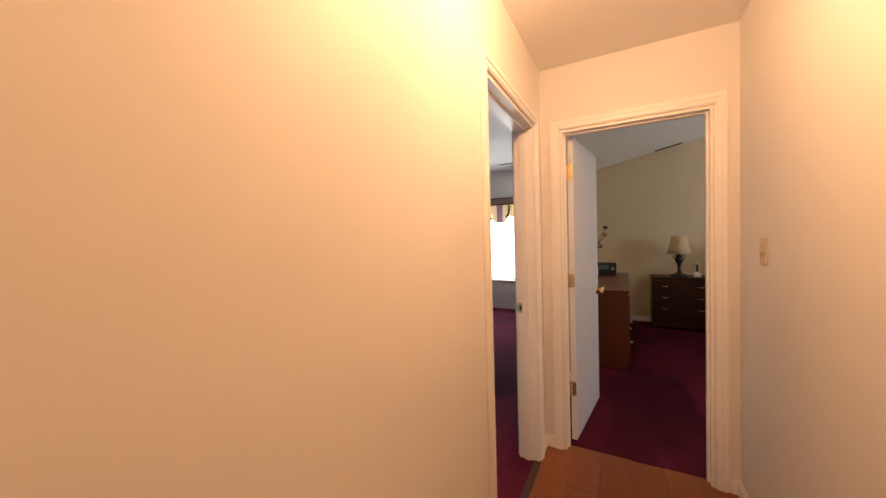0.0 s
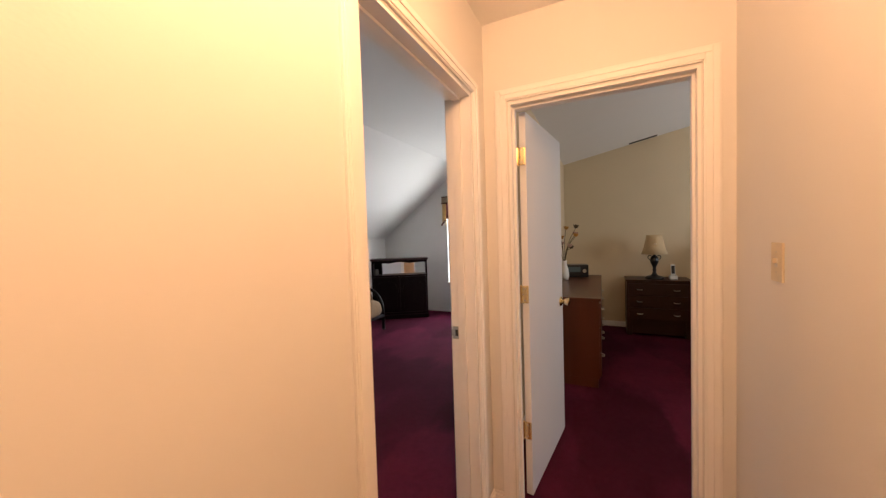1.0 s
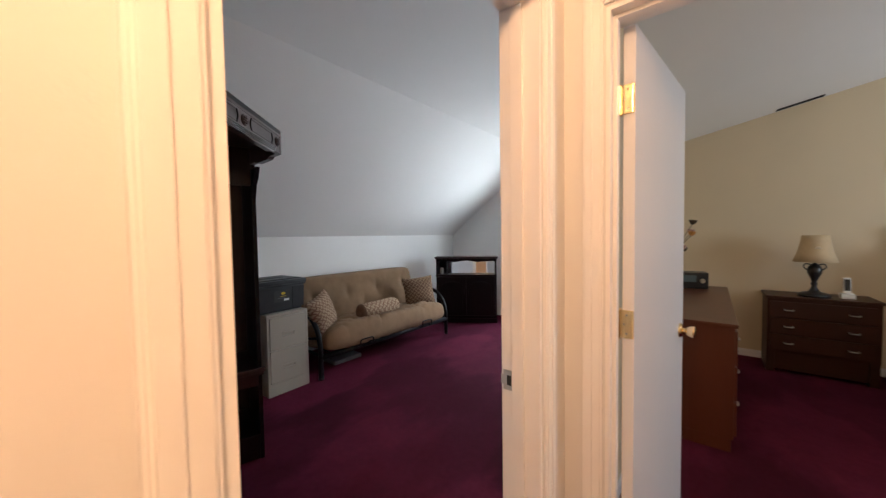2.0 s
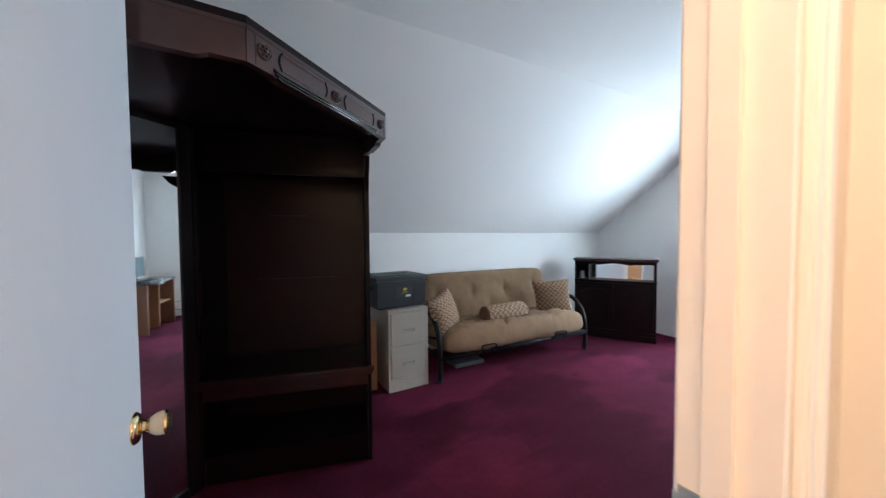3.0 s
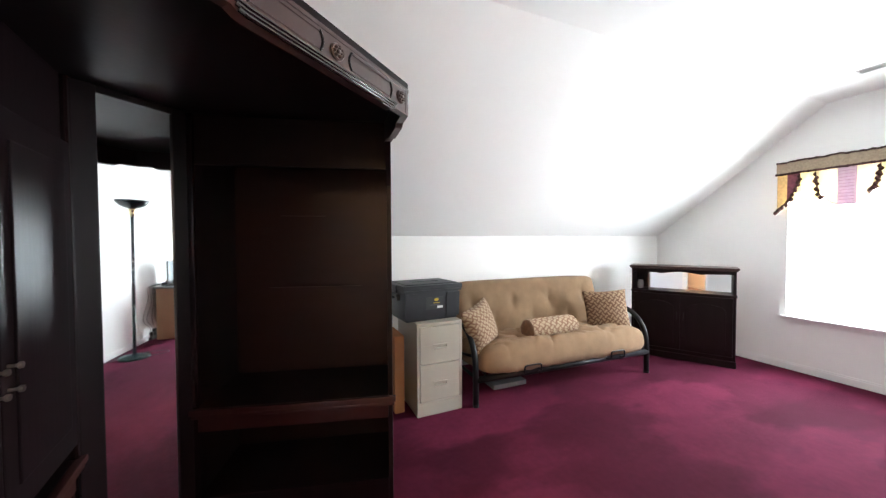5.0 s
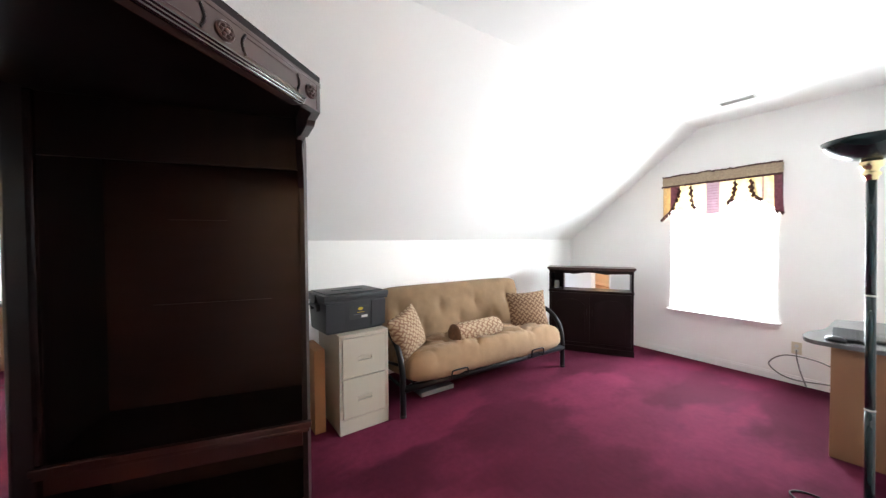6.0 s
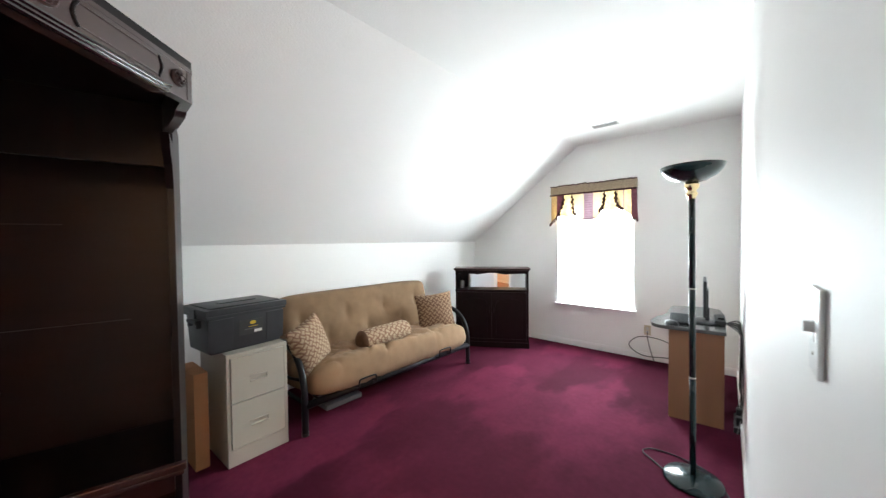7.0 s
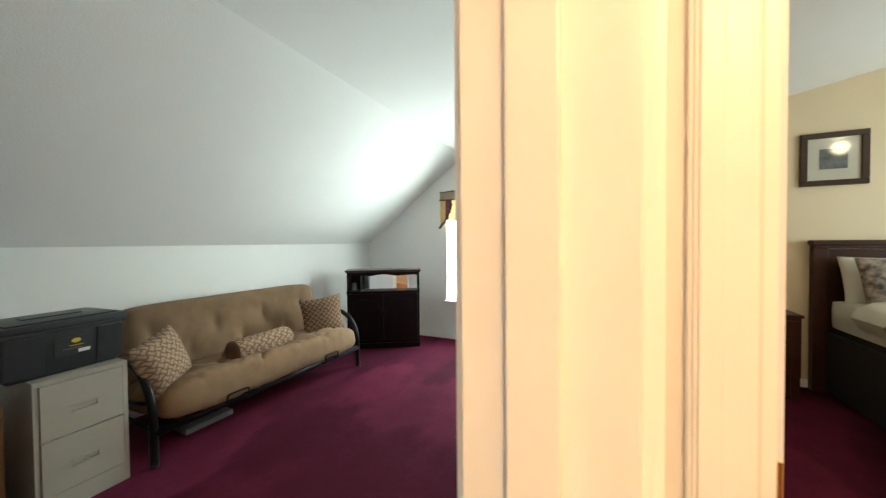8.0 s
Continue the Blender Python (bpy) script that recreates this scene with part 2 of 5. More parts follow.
def let_light_through(m, share):
    """Thin cloth: part of the light passes through, scattered."""
    nt = m.node_tree
    p = nt.nodes["Principled BSDF"]
    tr = nt.nodes.new("ShaderNodeBsdfTranslucent")
    if p.inputs["Base Color"].links:
        nt.links.new(p.inputs["Base Color"].links[0].from_socket, tr.inputs["Color"])
    mx = nt.nodes.new("ShaderNodeMixShader")
    mx.inputs[0].default_value = share
    nt.links.new(p.outputs[0], mx.inputs[1])
    nt.links.new(tr.outputs[0], mx.inputs[2])
    nt.links.new(mx.outputs[0], nt.nodes["Material Output"].inputs["Surface"])


for cloth_material in (GOLD, AMBER, BURG, CREAMF, LILAC):
    let_light_through(cloth_material, 0.3)

# ---- building helpers ----


def quad_box(bm, x0, y0, z0, x1, y1, z1, bevel=0.0, m=None):
    vs = [bm.verts.new((x, y, z)) for x in (min(x0, x1), max(x0, x1)) for y in (min(y0, y1), max(y0, y1)) for z in (min(z0, z1), max(z0, z1))]
    fs = [bm.faces.new([vs[i] for i in f]) for f in ((0, 1, 3, 2), (4, 6, 7, 5), (0, 4, 5, 1), (2, 3, 7, 6), (0, 2, 6, 4), (1, 5, 7, 3))]
    if bevel:
        es = list({e for f in fs for e in f.edges})
        r = bmesh.ops.bevel(bm, geom=es, offset=bevel, segments=2, affect="EDGES", profile=0.7)
        vs = list({v for f in r["faces"] for v in f.verts} | {v for v in vs if v.is_valid})
    if m is not None:
        bmesh.ops.transform(bm, matrix=m, verts=vs)
    return bm


def prism(bm, poly, lo, hi, axis="z", m=None):
    def at(a, b, c):
        return {"z": (a, b, c), "y": (a, c, b), "x": (c, a, b)}[axis]
    lo_v = [bm.verts.new(at(a, b, lo)) for a, b in poly]
    hi_v = [bm.verts.new(at(a, b, hi)) for a, b in poly]
    fs = [bm.faces.new(lo_v), bm.faces.new(hi_v[::-1])]
    n = len(poly)
    for i in range(n):
        fs.append(bm.faces.new((lo_v[i], hi_v[i], hi_v[(i + 1) % n], lo_v[(i + 1) % n])))
    bmesh.ops.recalc_face_normals(bm, faces=fs)
    if m is not None:
        bmesh.ops.transform(bm, matrix=m, verts=lo_v + hi_v)
    return bm


def lathe(bm, prof, seg=24, c=(0, 0, 0), m=None, sy=1.0):
    rings = []
    for r, z in prof:
        rings.append([bm.verts.new((c[0] + r * math.cos(2 * math.pi * i / seg), c[1] + sy * r * math.sin(2 * math.pi * i / seg), c[2] + z)) for i in range(seg)])
    for a, b in zip(rings, rings[1:]):
        for i in range(seg):
            bm.faces.new((a[i], a[(i + 1) % seg], b[(i + 1) % seg], b[i]))
    if prof[0][0] > 0.0005:
        bm.faces.new(rings[0][::-1])
    if prof[-1][0] > 0.0005:
        bm.faces.new(rings[-1])
    if m is not None:
        bmesh.ops.transform(bm, matrix=m, verts=[v for r in rings for v in r])
    return bm


def smooth_line(pts, n=6):
    out, p = [], [Vector(q) for q in pts]
    for i in range(len(p) - 1):
        a, b, c, d = p[max(i - 1, 0)], p[i], p[i + 1], p[min(i + 2, len(p) - 1)]
        for k in range(n):
            t = k / n
            out.append(0.5 * ((2 * b) + (c - a) * t + (2 * a - 5 * b + 4 * c - d) * t * t + (3 * b - a - 3 * c + d) * t ** 3))
    return out + [p[-1]]


def tube(bm, pts, r, seg=10, curve=True, closed=False):
    p = smooth_line(pts) if curve else [Vector(q) for q in pts]
    rings, n = [], len(p)
    ref = Vector((0.13, 0.31, 0.94))
    for i, q in enumerate(p):
        if closed:
            d = p[(i + 1) % n] - p[i - 1]
        else:
            d = p[min(i + 1, n - 1)] - p[max(i - 1, 0)]
        d = d.normalized()
        u = d.cross(ref)
        if u.length < 0.15:
            u = d.cross(Vector((1, 0, 0)))
        u.normalize()
        w = d.cross(u)
        rings.append([bm.verts.new(q + r * (math.cos(2 * math.pi * k / seg) * u + math.sin(2 * math.pi * k / seg) * w)) for k in range(seg)])
    pairs = list(zip(rings, rings[1:])) + ([(rings[-1], rings[0])] if closed else [])
    for a, b in pairs:
        for k in range(seg):
            bm.faces.new((a[k], a[(k + 1) % seg], b[(k + 1) % seg], b[k]))
    if not closed:
        bm.faces.new(rings[0][::-1])
        bm.faces.new(rings[-1])
    return bm


def cushion(bm, lx, ly, tz, nx=24, ny=24, power=4.0, tufts=(), depth=0.03, wrinkle=0.0, pinch=0.0, m=None, seed=0.0, low=0.5):
    """A stuffed shape: two domed grids joined at the seam, with dents at the tufts."""
    uv = bm.loops.layers.uv.verify()
    layers, tag = [], {}
    for s in (1, -1):
        grid = []
        for i in range(nx + 1):
            row = []
            for j in range(ny + 1):
                u, v = 2 * i / nx - 1, 2 * j / ny - 1
                edge = i in (0, nx) or j in (0, ny)
                if s == -1 and edge:
                    row.append(layers[0][i][j])
                    continue
                h = max(0.0, (1 - abs(u) ** power) * (1 - abs(v) ** power)) ** 0.5
                x, y = u * lx / 2 * (1 - pinch * (1 - v * v)), v * ly / 2 * (1 - pinch * (1 - u * u))
                if power > 5:
                    c = (abs(u) * abs(v)) ** 9
                    x, y = x - math.copysign(0.045 * c, u), y - math.copysign(0.045 * c, v)
                z = s * tz * (1 - low if s == 1 else low) * h + tz * (low - 0.5)
                if s == 1:
                    for tx, ty in tufts:
                        d2 = ((x - tx) / 0.075) ** 2 + ((y - ty) / 0.06) ** 2
                        z -= depth * math.exp(-d2) * 1.2 + depth * 0.5 * math.exp(-abs(y - ty) / 0.014) * math.exp(-((x - tx) / 0.1) ** 2)
                if wrinkle and not edge:
                    z += s * wrinkle * 0.7 * noise.noise(Vector((x * 7 + seed, y * 7, s * 3.0))) + s * wrinkle * 0.3 * noise.noise(Vector((x * 19 + seed, y * 19, s * 3.0)))
                if wrinkle > 0.02 and s == 1 and not edge:
                    crease = 1 - abs(noise.noise(Vector((x * 6 + y * 2 + seed, y * 3.2 - x * 2, 7.0))))
                    z -= 0.026 * max(0.0, crease) ** 16
                vert = bm.verts.new((x, y, z))
                tag[vert] = (u * lx / 2 + 0.5, v * ly / 2 + 0.5)
                row.append(vert)
            grid.append(row)
        layers.append(grid)
        for i in range(nx):
            for j in range(ny):
                q = [grid[i][j], grid[i + 1][j], grid[i + 1][j + 1], grid[i][j + 1]]
                f = bm.faces.new(q if s == 1 else q[::-1])
                for lp in f.loops:
                    lp[uv].uv = tag[lp.vert]
    if m is not None:
        bmesh.ops.transform(bm, matrix=m, verts=list(tag))
    return bm


def mesh_of(name, bm, material, smooth=False):
    if smooth:
        for f in bm.faces:
            f.smooth = True
        for e in bm.edges:
            if len(e.link_faces) == 2 and e.calc_face_angle(0) > 0.7:
                e.smooth = False
    me = bpy.data.meshes.new(name)
    bm.to_mesh(me)
    bm.free()
    me.materials.append(material)
    return me


def part(name, bm, material, parent, label="", smooth=False, m=None):
    ob = new(name, mesh_of(name, bm, material, smooth))
    ob.parent = parent
    if m is not None:
        ob.matrix_local = m
    return tagged(ob, label)


def thing(name, label, category, m=None, group="", kind=""):
    ob = new(name)
    ob.empty_display_size = 0.1
    if m is not None:
        ob.matrix_world = m
    return tagged(ob, label, category, group, kind)


def single(name, bm, material, label, category="", kind="", smooth=False, m=None, group=""):
    ob = new(name, mesh_of(name, bm, material, smooth))
    if m is not None:
        ob.matrix_world = m
    return tagged(ob, label, category, group, kind)


def B(*a, **k):
    return quad_box(bmesh.new(), *a, **k)


def boxes(rows, bevel=0.0, m=None):
    bm = bmesh.new()
    for r in rows:
        quad_box(bm, *r, bevel=bevel, m=m)
    return bm


# ---- structure ----
KX, KZ, SX, CZ, WX, WY, BY = -3.46, 1.395, -1.795, 2.638, -0.118, 4.05, -1.95
WF = -0.19                                # office face of the long wall at the window end
DA0, DA1, DH = -0.978, -0.187, 2.04      # door between hall and office, along y
DB0, DB1 = 0.122, 0.886                   # bedroom door, along x
HX, HZ, BW = 0.995, 2.44, 3.9             # hall width, hall ceiling, bedroom far wall
WIN = (-2.067, -1.127, 0.557, 2.03)


def structure(name, bm, material, label, smooth=False):
    return single(name, bm, material, label, kind="structure", smooth=smooth)


structure("floor_office", B(KX - 0.1, BY - 0.1, -0.12, -0.012, WY + 0.1, 0), CARPET, "burgundy cut-pile carpet with vacuum marks and wear")
structure("floor_bedroom", B(-0.008, 0.07, -0.12, 4.3, BW + 0.1, 0), CARPET, "burgundy cut-pile carpet in the dim bedroom")
hall_floor = structure("floor_hall", B(0.0, -4.6, -0.12, HX + 0.05, 0.066, -0.012), PLANK, "orange-brown laminate hall floor on its underlay")
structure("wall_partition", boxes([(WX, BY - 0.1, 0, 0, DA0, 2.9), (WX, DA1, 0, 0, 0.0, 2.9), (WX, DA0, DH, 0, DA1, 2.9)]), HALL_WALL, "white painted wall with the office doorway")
_face = boxes([(WX - 0.004, BY - 0.1, 0, WX, DA0, 2.9), (WX - 0.004, DA0, DH, WX, DA1, 2.9)])
prism(_face, [(WX, DA1), (WX - 0.004, DA1), (WF, WY), (WX, WY)], 0, 2.9)
structure("wall_partition_office_face", _face, WALL, "white painted office side of the wall")
structure("wall_between_rooms", B(WX, 0.0, 0, -0.004, WY + 0.14, 2.9), WALL, "white wall between office and bedroom")
structure("wall_bedroom_west", B(-0.004, 0.115, 0, 0.0, BW, 2.9), CREAM, "cream painted bedroom wall")
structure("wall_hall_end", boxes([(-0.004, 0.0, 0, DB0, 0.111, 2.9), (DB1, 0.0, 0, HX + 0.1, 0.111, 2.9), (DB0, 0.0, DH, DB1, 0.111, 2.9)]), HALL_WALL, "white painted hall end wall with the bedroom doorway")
structure("wall_bedroom_south", boxes([(0, 0.111, 0, DB0, 0.115, 2.9), (DB1, 0.111, 0, 4.3, 0.115, 3.6), (DB0, 0.111, DH, DB1, 0.115, 2.9)]), CREAM, "cream painted bedroom wall round the door")
structure("wall_bedroom_south_core", B(HX + 0.1, 0.0, 0, 4.3, 0.111, 3.6), CREAM, "plain wall closing the bedroom")
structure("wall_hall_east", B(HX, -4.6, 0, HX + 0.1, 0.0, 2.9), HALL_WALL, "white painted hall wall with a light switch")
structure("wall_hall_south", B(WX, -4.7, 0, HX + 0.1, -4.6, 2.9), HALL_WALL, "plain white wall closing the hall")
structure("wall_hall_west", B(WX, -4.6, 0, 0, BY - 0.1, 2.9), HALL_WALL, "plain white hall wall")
structure("wall_knee", B(KX - 0.12, BY - 0.1, 0, KX, WY + 0.1, KZ + 0.05), WALL, "low white knee wall under the sloped ceiling")
structure("wall_office_south", B(KX, BY - 0.1, 0, WX, BY, 2.9), WALL, "plain white wall behind the wall unit")
structure("wall_window", boxes([(KX, WY, 0, WIN[0], WY + 0.14, 2.9), (WIN[1], WY, 0, WX, WY + 0.14, 2.9), (WIN[0], WY, 0, WIN[1], WY + 0.14, WIN[2]), (WIN[0], WY, WIN[3], WIN[1], WY + 0.14, 2.9)]), WALL, "white gable wall with the window")
structure("ceiling_slope", prism(bmesh.new(), [(KX, KZ), (SX, CZ), (SX, CZ + 0.18), (KX - 0.12, KZ + 0.1), (KX - 0.12, KZ)], BY - 0.1, WY, "y"), CEIL, "white sloped attic ceiling with fine texture")
structure("ceiling_office", B(SX, BY - 0.1, CZ, WX - 0.001, WY, CZ + 0.15), CEIL, "flat white office ceiling")
structure("ceiling_hall", B(0, -4.6, HZ, HX, 0, HZ + 0.1), CEIL, "flat white hall ceiling")
structure("ceiling_bedroom", prism(bmesh.new(), [(0, 2.44), (2.2, 2.893), (4.2, 2.893), (4.2, 3.2), (0, 2.99)], 0.115, BW, "y"), CEIL, "white vaulted bedroom ceiling")
structure("wall_bedroom_north", B(-0.14, BW, 0, 4.3, BW + 0.1, 3.6), CREAM, "cream painted bedroom wall behind the bed")
structure("wall_bedroom_east", boxes([(4.2, 0.115, 0, 4.3, 1.6, 3.6), (4.2, 2.8, 0, 4.3, BW, 3.6), (4.2, 1.6, 0, 4.3, 2.8, 0.9), (4.2, 1.6, 2.1, 4.3, 2.8, 3.6)]), CREAM, "cream painted bedroom wall with a window opening")
structure("ground", B(-60, 5.0, -3.2, 60, 300, -3.0), GRASS, "lawn below the upper-floor window")
structure("backdrop", B(-14, 9.0, -3.0, 12, 9.1, 9), SKYCARD, "bright hazy sky outside the window")


def casing(name, axis, a0, a1, face, out, label, reveal=0.006, width=0.058):
    """Door casing with stepped profile on one wall face; axis is the wall's running direction."""
    t = thing(name, label, "door casing", kind="structure")

    w = width
    for side in (0, 1):
        e = a0 - reveal if side == 0 else a1 + reveal
        s = -1 if side == 0 else 1
        bm = bmesh.new()
        for lo, hi, th in ((0.0, w, 0.010), (0.006, w - 0.004, 0.014), (w * 0.5, w - 0.008, 0.018)):
            p, q = e + s * lo, e + s * hi
            f0, f1 = face, face + out * th
            if axis == "y":
                quad_box(bm, f0, p, 0, f1, q, DH + reveal + hi, bevel=0.0025)
            else:
                quad_box(bm, p, f0, 0, q, f1, DH + reveal + hi, bevel=0.0025)
        part("side_casing", bm, TRIM, t)
    bm = bmesh.new()
    for lo, hi, th in ((0.0, w, 0.0104), (0.006, w - 0.004, 0.0144), (w * 0.5, w - 0.008, 0.0184)):
        f0, f1 = face, face + out * th
        if axis == "y":
            quad_box(bm, f0, a0 - reveal - lo + 0.002, DH + reveal + lo, f1, a1 + reveal + lo - 0.002, DH + reveal + hi, bevel=0.0025)
        else:
            quad_box(bm, a0 - reveal - lo + 0.002, f0, DH + reveal + lo, a1 + reveal + lo - 0.002, f1, DH + reveal + hi, bevel=0.0025)
    part("head_casing", bm, TRIM, t)
    return t


casing("trim_office_door_hall", "y", DA0, DA1, 0.0, 1, "white moulded door casing on the hall side")
casing("trim_office_door_room", "y", DA0, DA1, WX - 0.004, -1, "white moulded door casing on the office side")
casing("trim_bedroom_door_hall", "x", DB0, DB1, 0.0, -1, "white moulded casing round the bedroom door")
casing("trim_bedroom_door_room", "x", DB0, DB1, 0.115, 1, "white moulded casing inside the bedroom")

JT = 0.012
jamb_a = thing("door_jamb_office", "white door jamb with stop and steel strike plate", "door frame", kind="structure")
part("jamb_side", B(WX - 0.003, DA1 - JT, 0, -0.001, DA1 + 0.001, DH, bevel=0.001), TRIM, jamb_a)
part("jamb_side", B(WX - 0.003, DA0 - 0.001, 0, -0.001, DA0 + JT, DH, bevel=0.001), TRIM, jamb_a)
part("jamb_head", B(WX - 0.003, DA0 + JT, DH - JT, -0.001, DA1 - JT, DH + 0.001), TRIM, jamb_a)
part("door_stop", B(WX + 0.034, DA1 - JT - 0.011, 0, WX + 0.07, DA1 - JT, DH - JT - 0.011, bevel=0.002), TRIM, jamb_a)
part("door_stop", B(WX + 0.034, DA0 + JT, 0, WX + 0.07, DA0 + JT + 0.011, DH - JT - 0.011, bevel=0.002), TRIM, jamb_a)
part("head_stop", B(WX + 0.034, DA0 + JT, DH - JT - 0.011, WX + 0.07, DA1 - JT, DH - JT, bevel=0.002), TRIM, jamb_a)
sp = part("strike_plate", boxes([(WX + 0.002, DA1 - JT - 0.0025, 0.915, WX + 0.04, DA1 - JT, 0.975), (WX - 0.006, DA1 - JT - 0.002, 0.93, WX + 0.002, DA1 - JT + 0.003, 0.96)], bevel=0.001), NICKEL, jamb_a, "worn steel strike plate")
part("latch_hole", B(WX + 0.014, DA1 - JT - 0.0032, 0.93, WX + 0.028, DA1 - JT - 0.0024, 0.96), VENTD, sp)
jamb_b = thing("door_jamb_bedroom", "white door jamb of the bedroom", "door frame", kind="structure")
part("jamb_side", B(DB0 - 0.001, 0.001, 0, DB0 + JT, 0.118, DH, bevel=0.001), TRIM, jamb_b)
part("jamb_side", B(DB1 - JT, 0.001, 0, DB1 + 0.001, 0.118, DH, bevel=0.001), TRIM, jamb_b)
part("jamb_head", B(DB0 + JT, 0.001, DH - JT, DB1 - JT, 0.118, DH + 0.001), TRIM, jamb_b)
part("door_stop", B(DB0 + JT, 0.036, 0, DB0 + JT + 0.011, 0.072, DH - JT - 0.011, bevel=0.002), TRIM, jamb_b)
part("door_stop", B(DB1 - JT - 0.011, 0.036, 0, DB1 - JT, 0.072, DH - JT - 0.011, bevel=0.002), TRIM, jamb_b)
part("head_stop", B(DB0 + JT, 0.036, DH - JT - 0.011, DB1 - JT, 0.072, DH - JT, bevel=0.002), TRIM, jamb_b)


def baseboard(name, rows, label):
    bm = bmesh.new()
    for x0, y0, x1, y1, nx_, ny_ in rows:
        for z0, z1, th in ((0, 0.062, 0.012), (0.062, 0.078, 0.008)):
            quad_box(bm, x0, y0, z0, x1 + nx_ * th, y1 + ny_ * th, z1, bevel=0.002)
    return structure(name, bm, TRIM, label)


baseboard("baseboard_office", [(KX, BY, KX, WY - 0.013, 1, 0), (KX, WY, WF, WY, 0, -1), (WX - 0.004, BY, WX - 0.004, DA0 - 0.066, -1, 0)], "white baseboard round the office")
_bb = prism(bmesh.new(), [(WX - 0.004, DA1 + 0.066), (WX - 0.018, DA1 + 0.066), (WF - 0.013, WY - 0.013), (WF, WY - 0.013)], 0, 0.066)
structure("baseboard_office_long", _bb, TRIM, "white baseboard along the long office wall")
baseboard("baseboard_hall", [(0, DA1 + 0.066, 0, 0, 1, 0), (0, -4.6, 0, DA0 - 0.066, 1, 0), (0.013, 0, DB0 - 0.066, 0, 0, -1), (DB1 + 0.066, 0, HX - 0.013, 0, 0, -1), (HX, -4.6, HX, 0, -1, 0)], "white baseboard along the hall")
baseboard("baseboard_bedroom", [(0.0, BW, 4.2, BW, 0, -1), (0, 0.2, 0, BW - 0.013, 1, 0)], "white baseboard in the bedroom")
structure("trim_carpet_strip", B(-0.03, DA0 + JT, -0.004, 0.012, DA1 - JT, 0.004, bevel=0.002), REDWOOD, "dark reducer strip where carpet meets laminate")

# window
win = thing("window_1", "white-framed window filled with bright hazy daylight", "window", kind="structure")
part("window_frame", boxes([(WIN[0], WY + 0.05, WIN[2], WIN[0] + 0.03, WY + 0.12, WIN[3]), (WIN[1] - 0.03, WY + 0.05, WIN[2], WIN[1], WY + 0.12, WIN[3]), (WIN[0] + 0.03, WY + 0.05, WIN[3] - 0.03, WIN[1] - 0.03, WY + 0.12, WIN[3]), (WIN[0] + 0.03, WY + 0.05, WIN[2], WIN[1] - 0.03, WY + 0.12, WIN[2] + 0.03)], bevel=0.002), TRIM, win)
for z0, z1 in ((WIN[2] + 0.03, WIN[3] - 0.03),):
    pane = part("pane", B(WIN[0] + 0.03, WY + 0.083, z0, WIN[1] - 0.03, WY + 0.087, z1), GLASS, win)
    pane.visible_shadow = False
part("window_sill", B(WIN[0] - 0.03, WY - 0.05, WIN[2] - 0.02, WIN[1] + 0.025, WY + 0.05, WIN[2] + 0.002, bevel=0.004), TRIM, win)
part("sill_apron", B(WIN[0] - 0.012, WY - 0.012, WIN[2] - 0.062, WIN[1] + 0.012, WY - 0.001, WIN[2] - 0.02, bevel=0.003), TRIM, win)
bwin = thing("window_2", "plain bedroom window letting in dim daylight", "window", kind="structure")
part("window_frame", boxes([(4.22, 1.6, 0.9, 4.28, 1.63, 2.1), (4.22, 2.77, 0.9, 4.28, 2.8, 2.1), (4.22, 1.63, 2.07, 4.28, 2.77, 2.1), (4.22, 1.63, 0.9, 4.28, 2.77, 0.93)]), TRIM, bwin)

# ---- doors ----


def knob(parent, p, axis, s, material=BRASS):
    """Brass knob on a rosette; axis x or y, s the side it points to."""
    m = Matrix.Translation(p) @ (pose(0, 0, 0, -90 * s, 0, 0) if axis == "y" else pose(0, 0, 0, 0, 90 * s, 0))
    k = part("knob", lathe(bmesh.new(), [(0.012, 0.009), (0.010, 0.014), (0.013, 0.017), (0.010, 0.021), (0.012, 0.025), (0.019, 0.030), (0.0235, 0.038), (0.025, 0.046), (0.0245, 0.053), (0.0, 0.053)], 28, m=m), CERAMIC, parent, "cream ceramic knob", True)
    part("neck", lathe(bmesh.new(), [(0.015, 0.008), (0.0115, 0.013), (0.0145, 0.016), (0.0115, 0.021), (0.0135, 0.0255), (0.0185, 0.0285), (0.0, 0.0285)], 24, m=m), material, k, "brass neck", True)
    part("end_cap", lathe(bmesh.new(), [(0.0255, 0.0515), (0.0275, 0.054), (0.0265, 0.058), (0.018, 0.0605), (0.008, 0.0615), (0.0, 0.0615)], 28, m=m), material, k, "brass end cap", True)
    part("rosette", lathe(bmesh.new(), [(0.033, 0.0), (0.033, 0.003), (0.028, 0.009), (0.015, 0.012), (0.0, 0.012)], 28, m=m), material, k, "", True)


def door_leaf(name, label, m, length, side, kz):
    """Flush door; hinge line at the origin, leaf along +x, thickness towards +y or -y (side)."""
    d = thing(name, label, "door", m, kind="structure")
    y0, y1 = (0, 0.035) if side > 0 else (-0.035, 0)
    part("leaf", B(0.002, y0, 0.012, length, y1, DH - JT - 0.004, bevel=0.002), DOORW, d)
    knob(d, (length - 0.062, y1, kz), "y", 1)
    knob(d, (length - 0.062, y0, kz), "y", -1)
    part("latch", B(length - 0.001, (y0 + y1) / 2 - 0.012, kz - 0.03, length + 0.0015, (y0 + y1) / 2 + 0.012, kz + 0.03), BRASS, d)
    return d


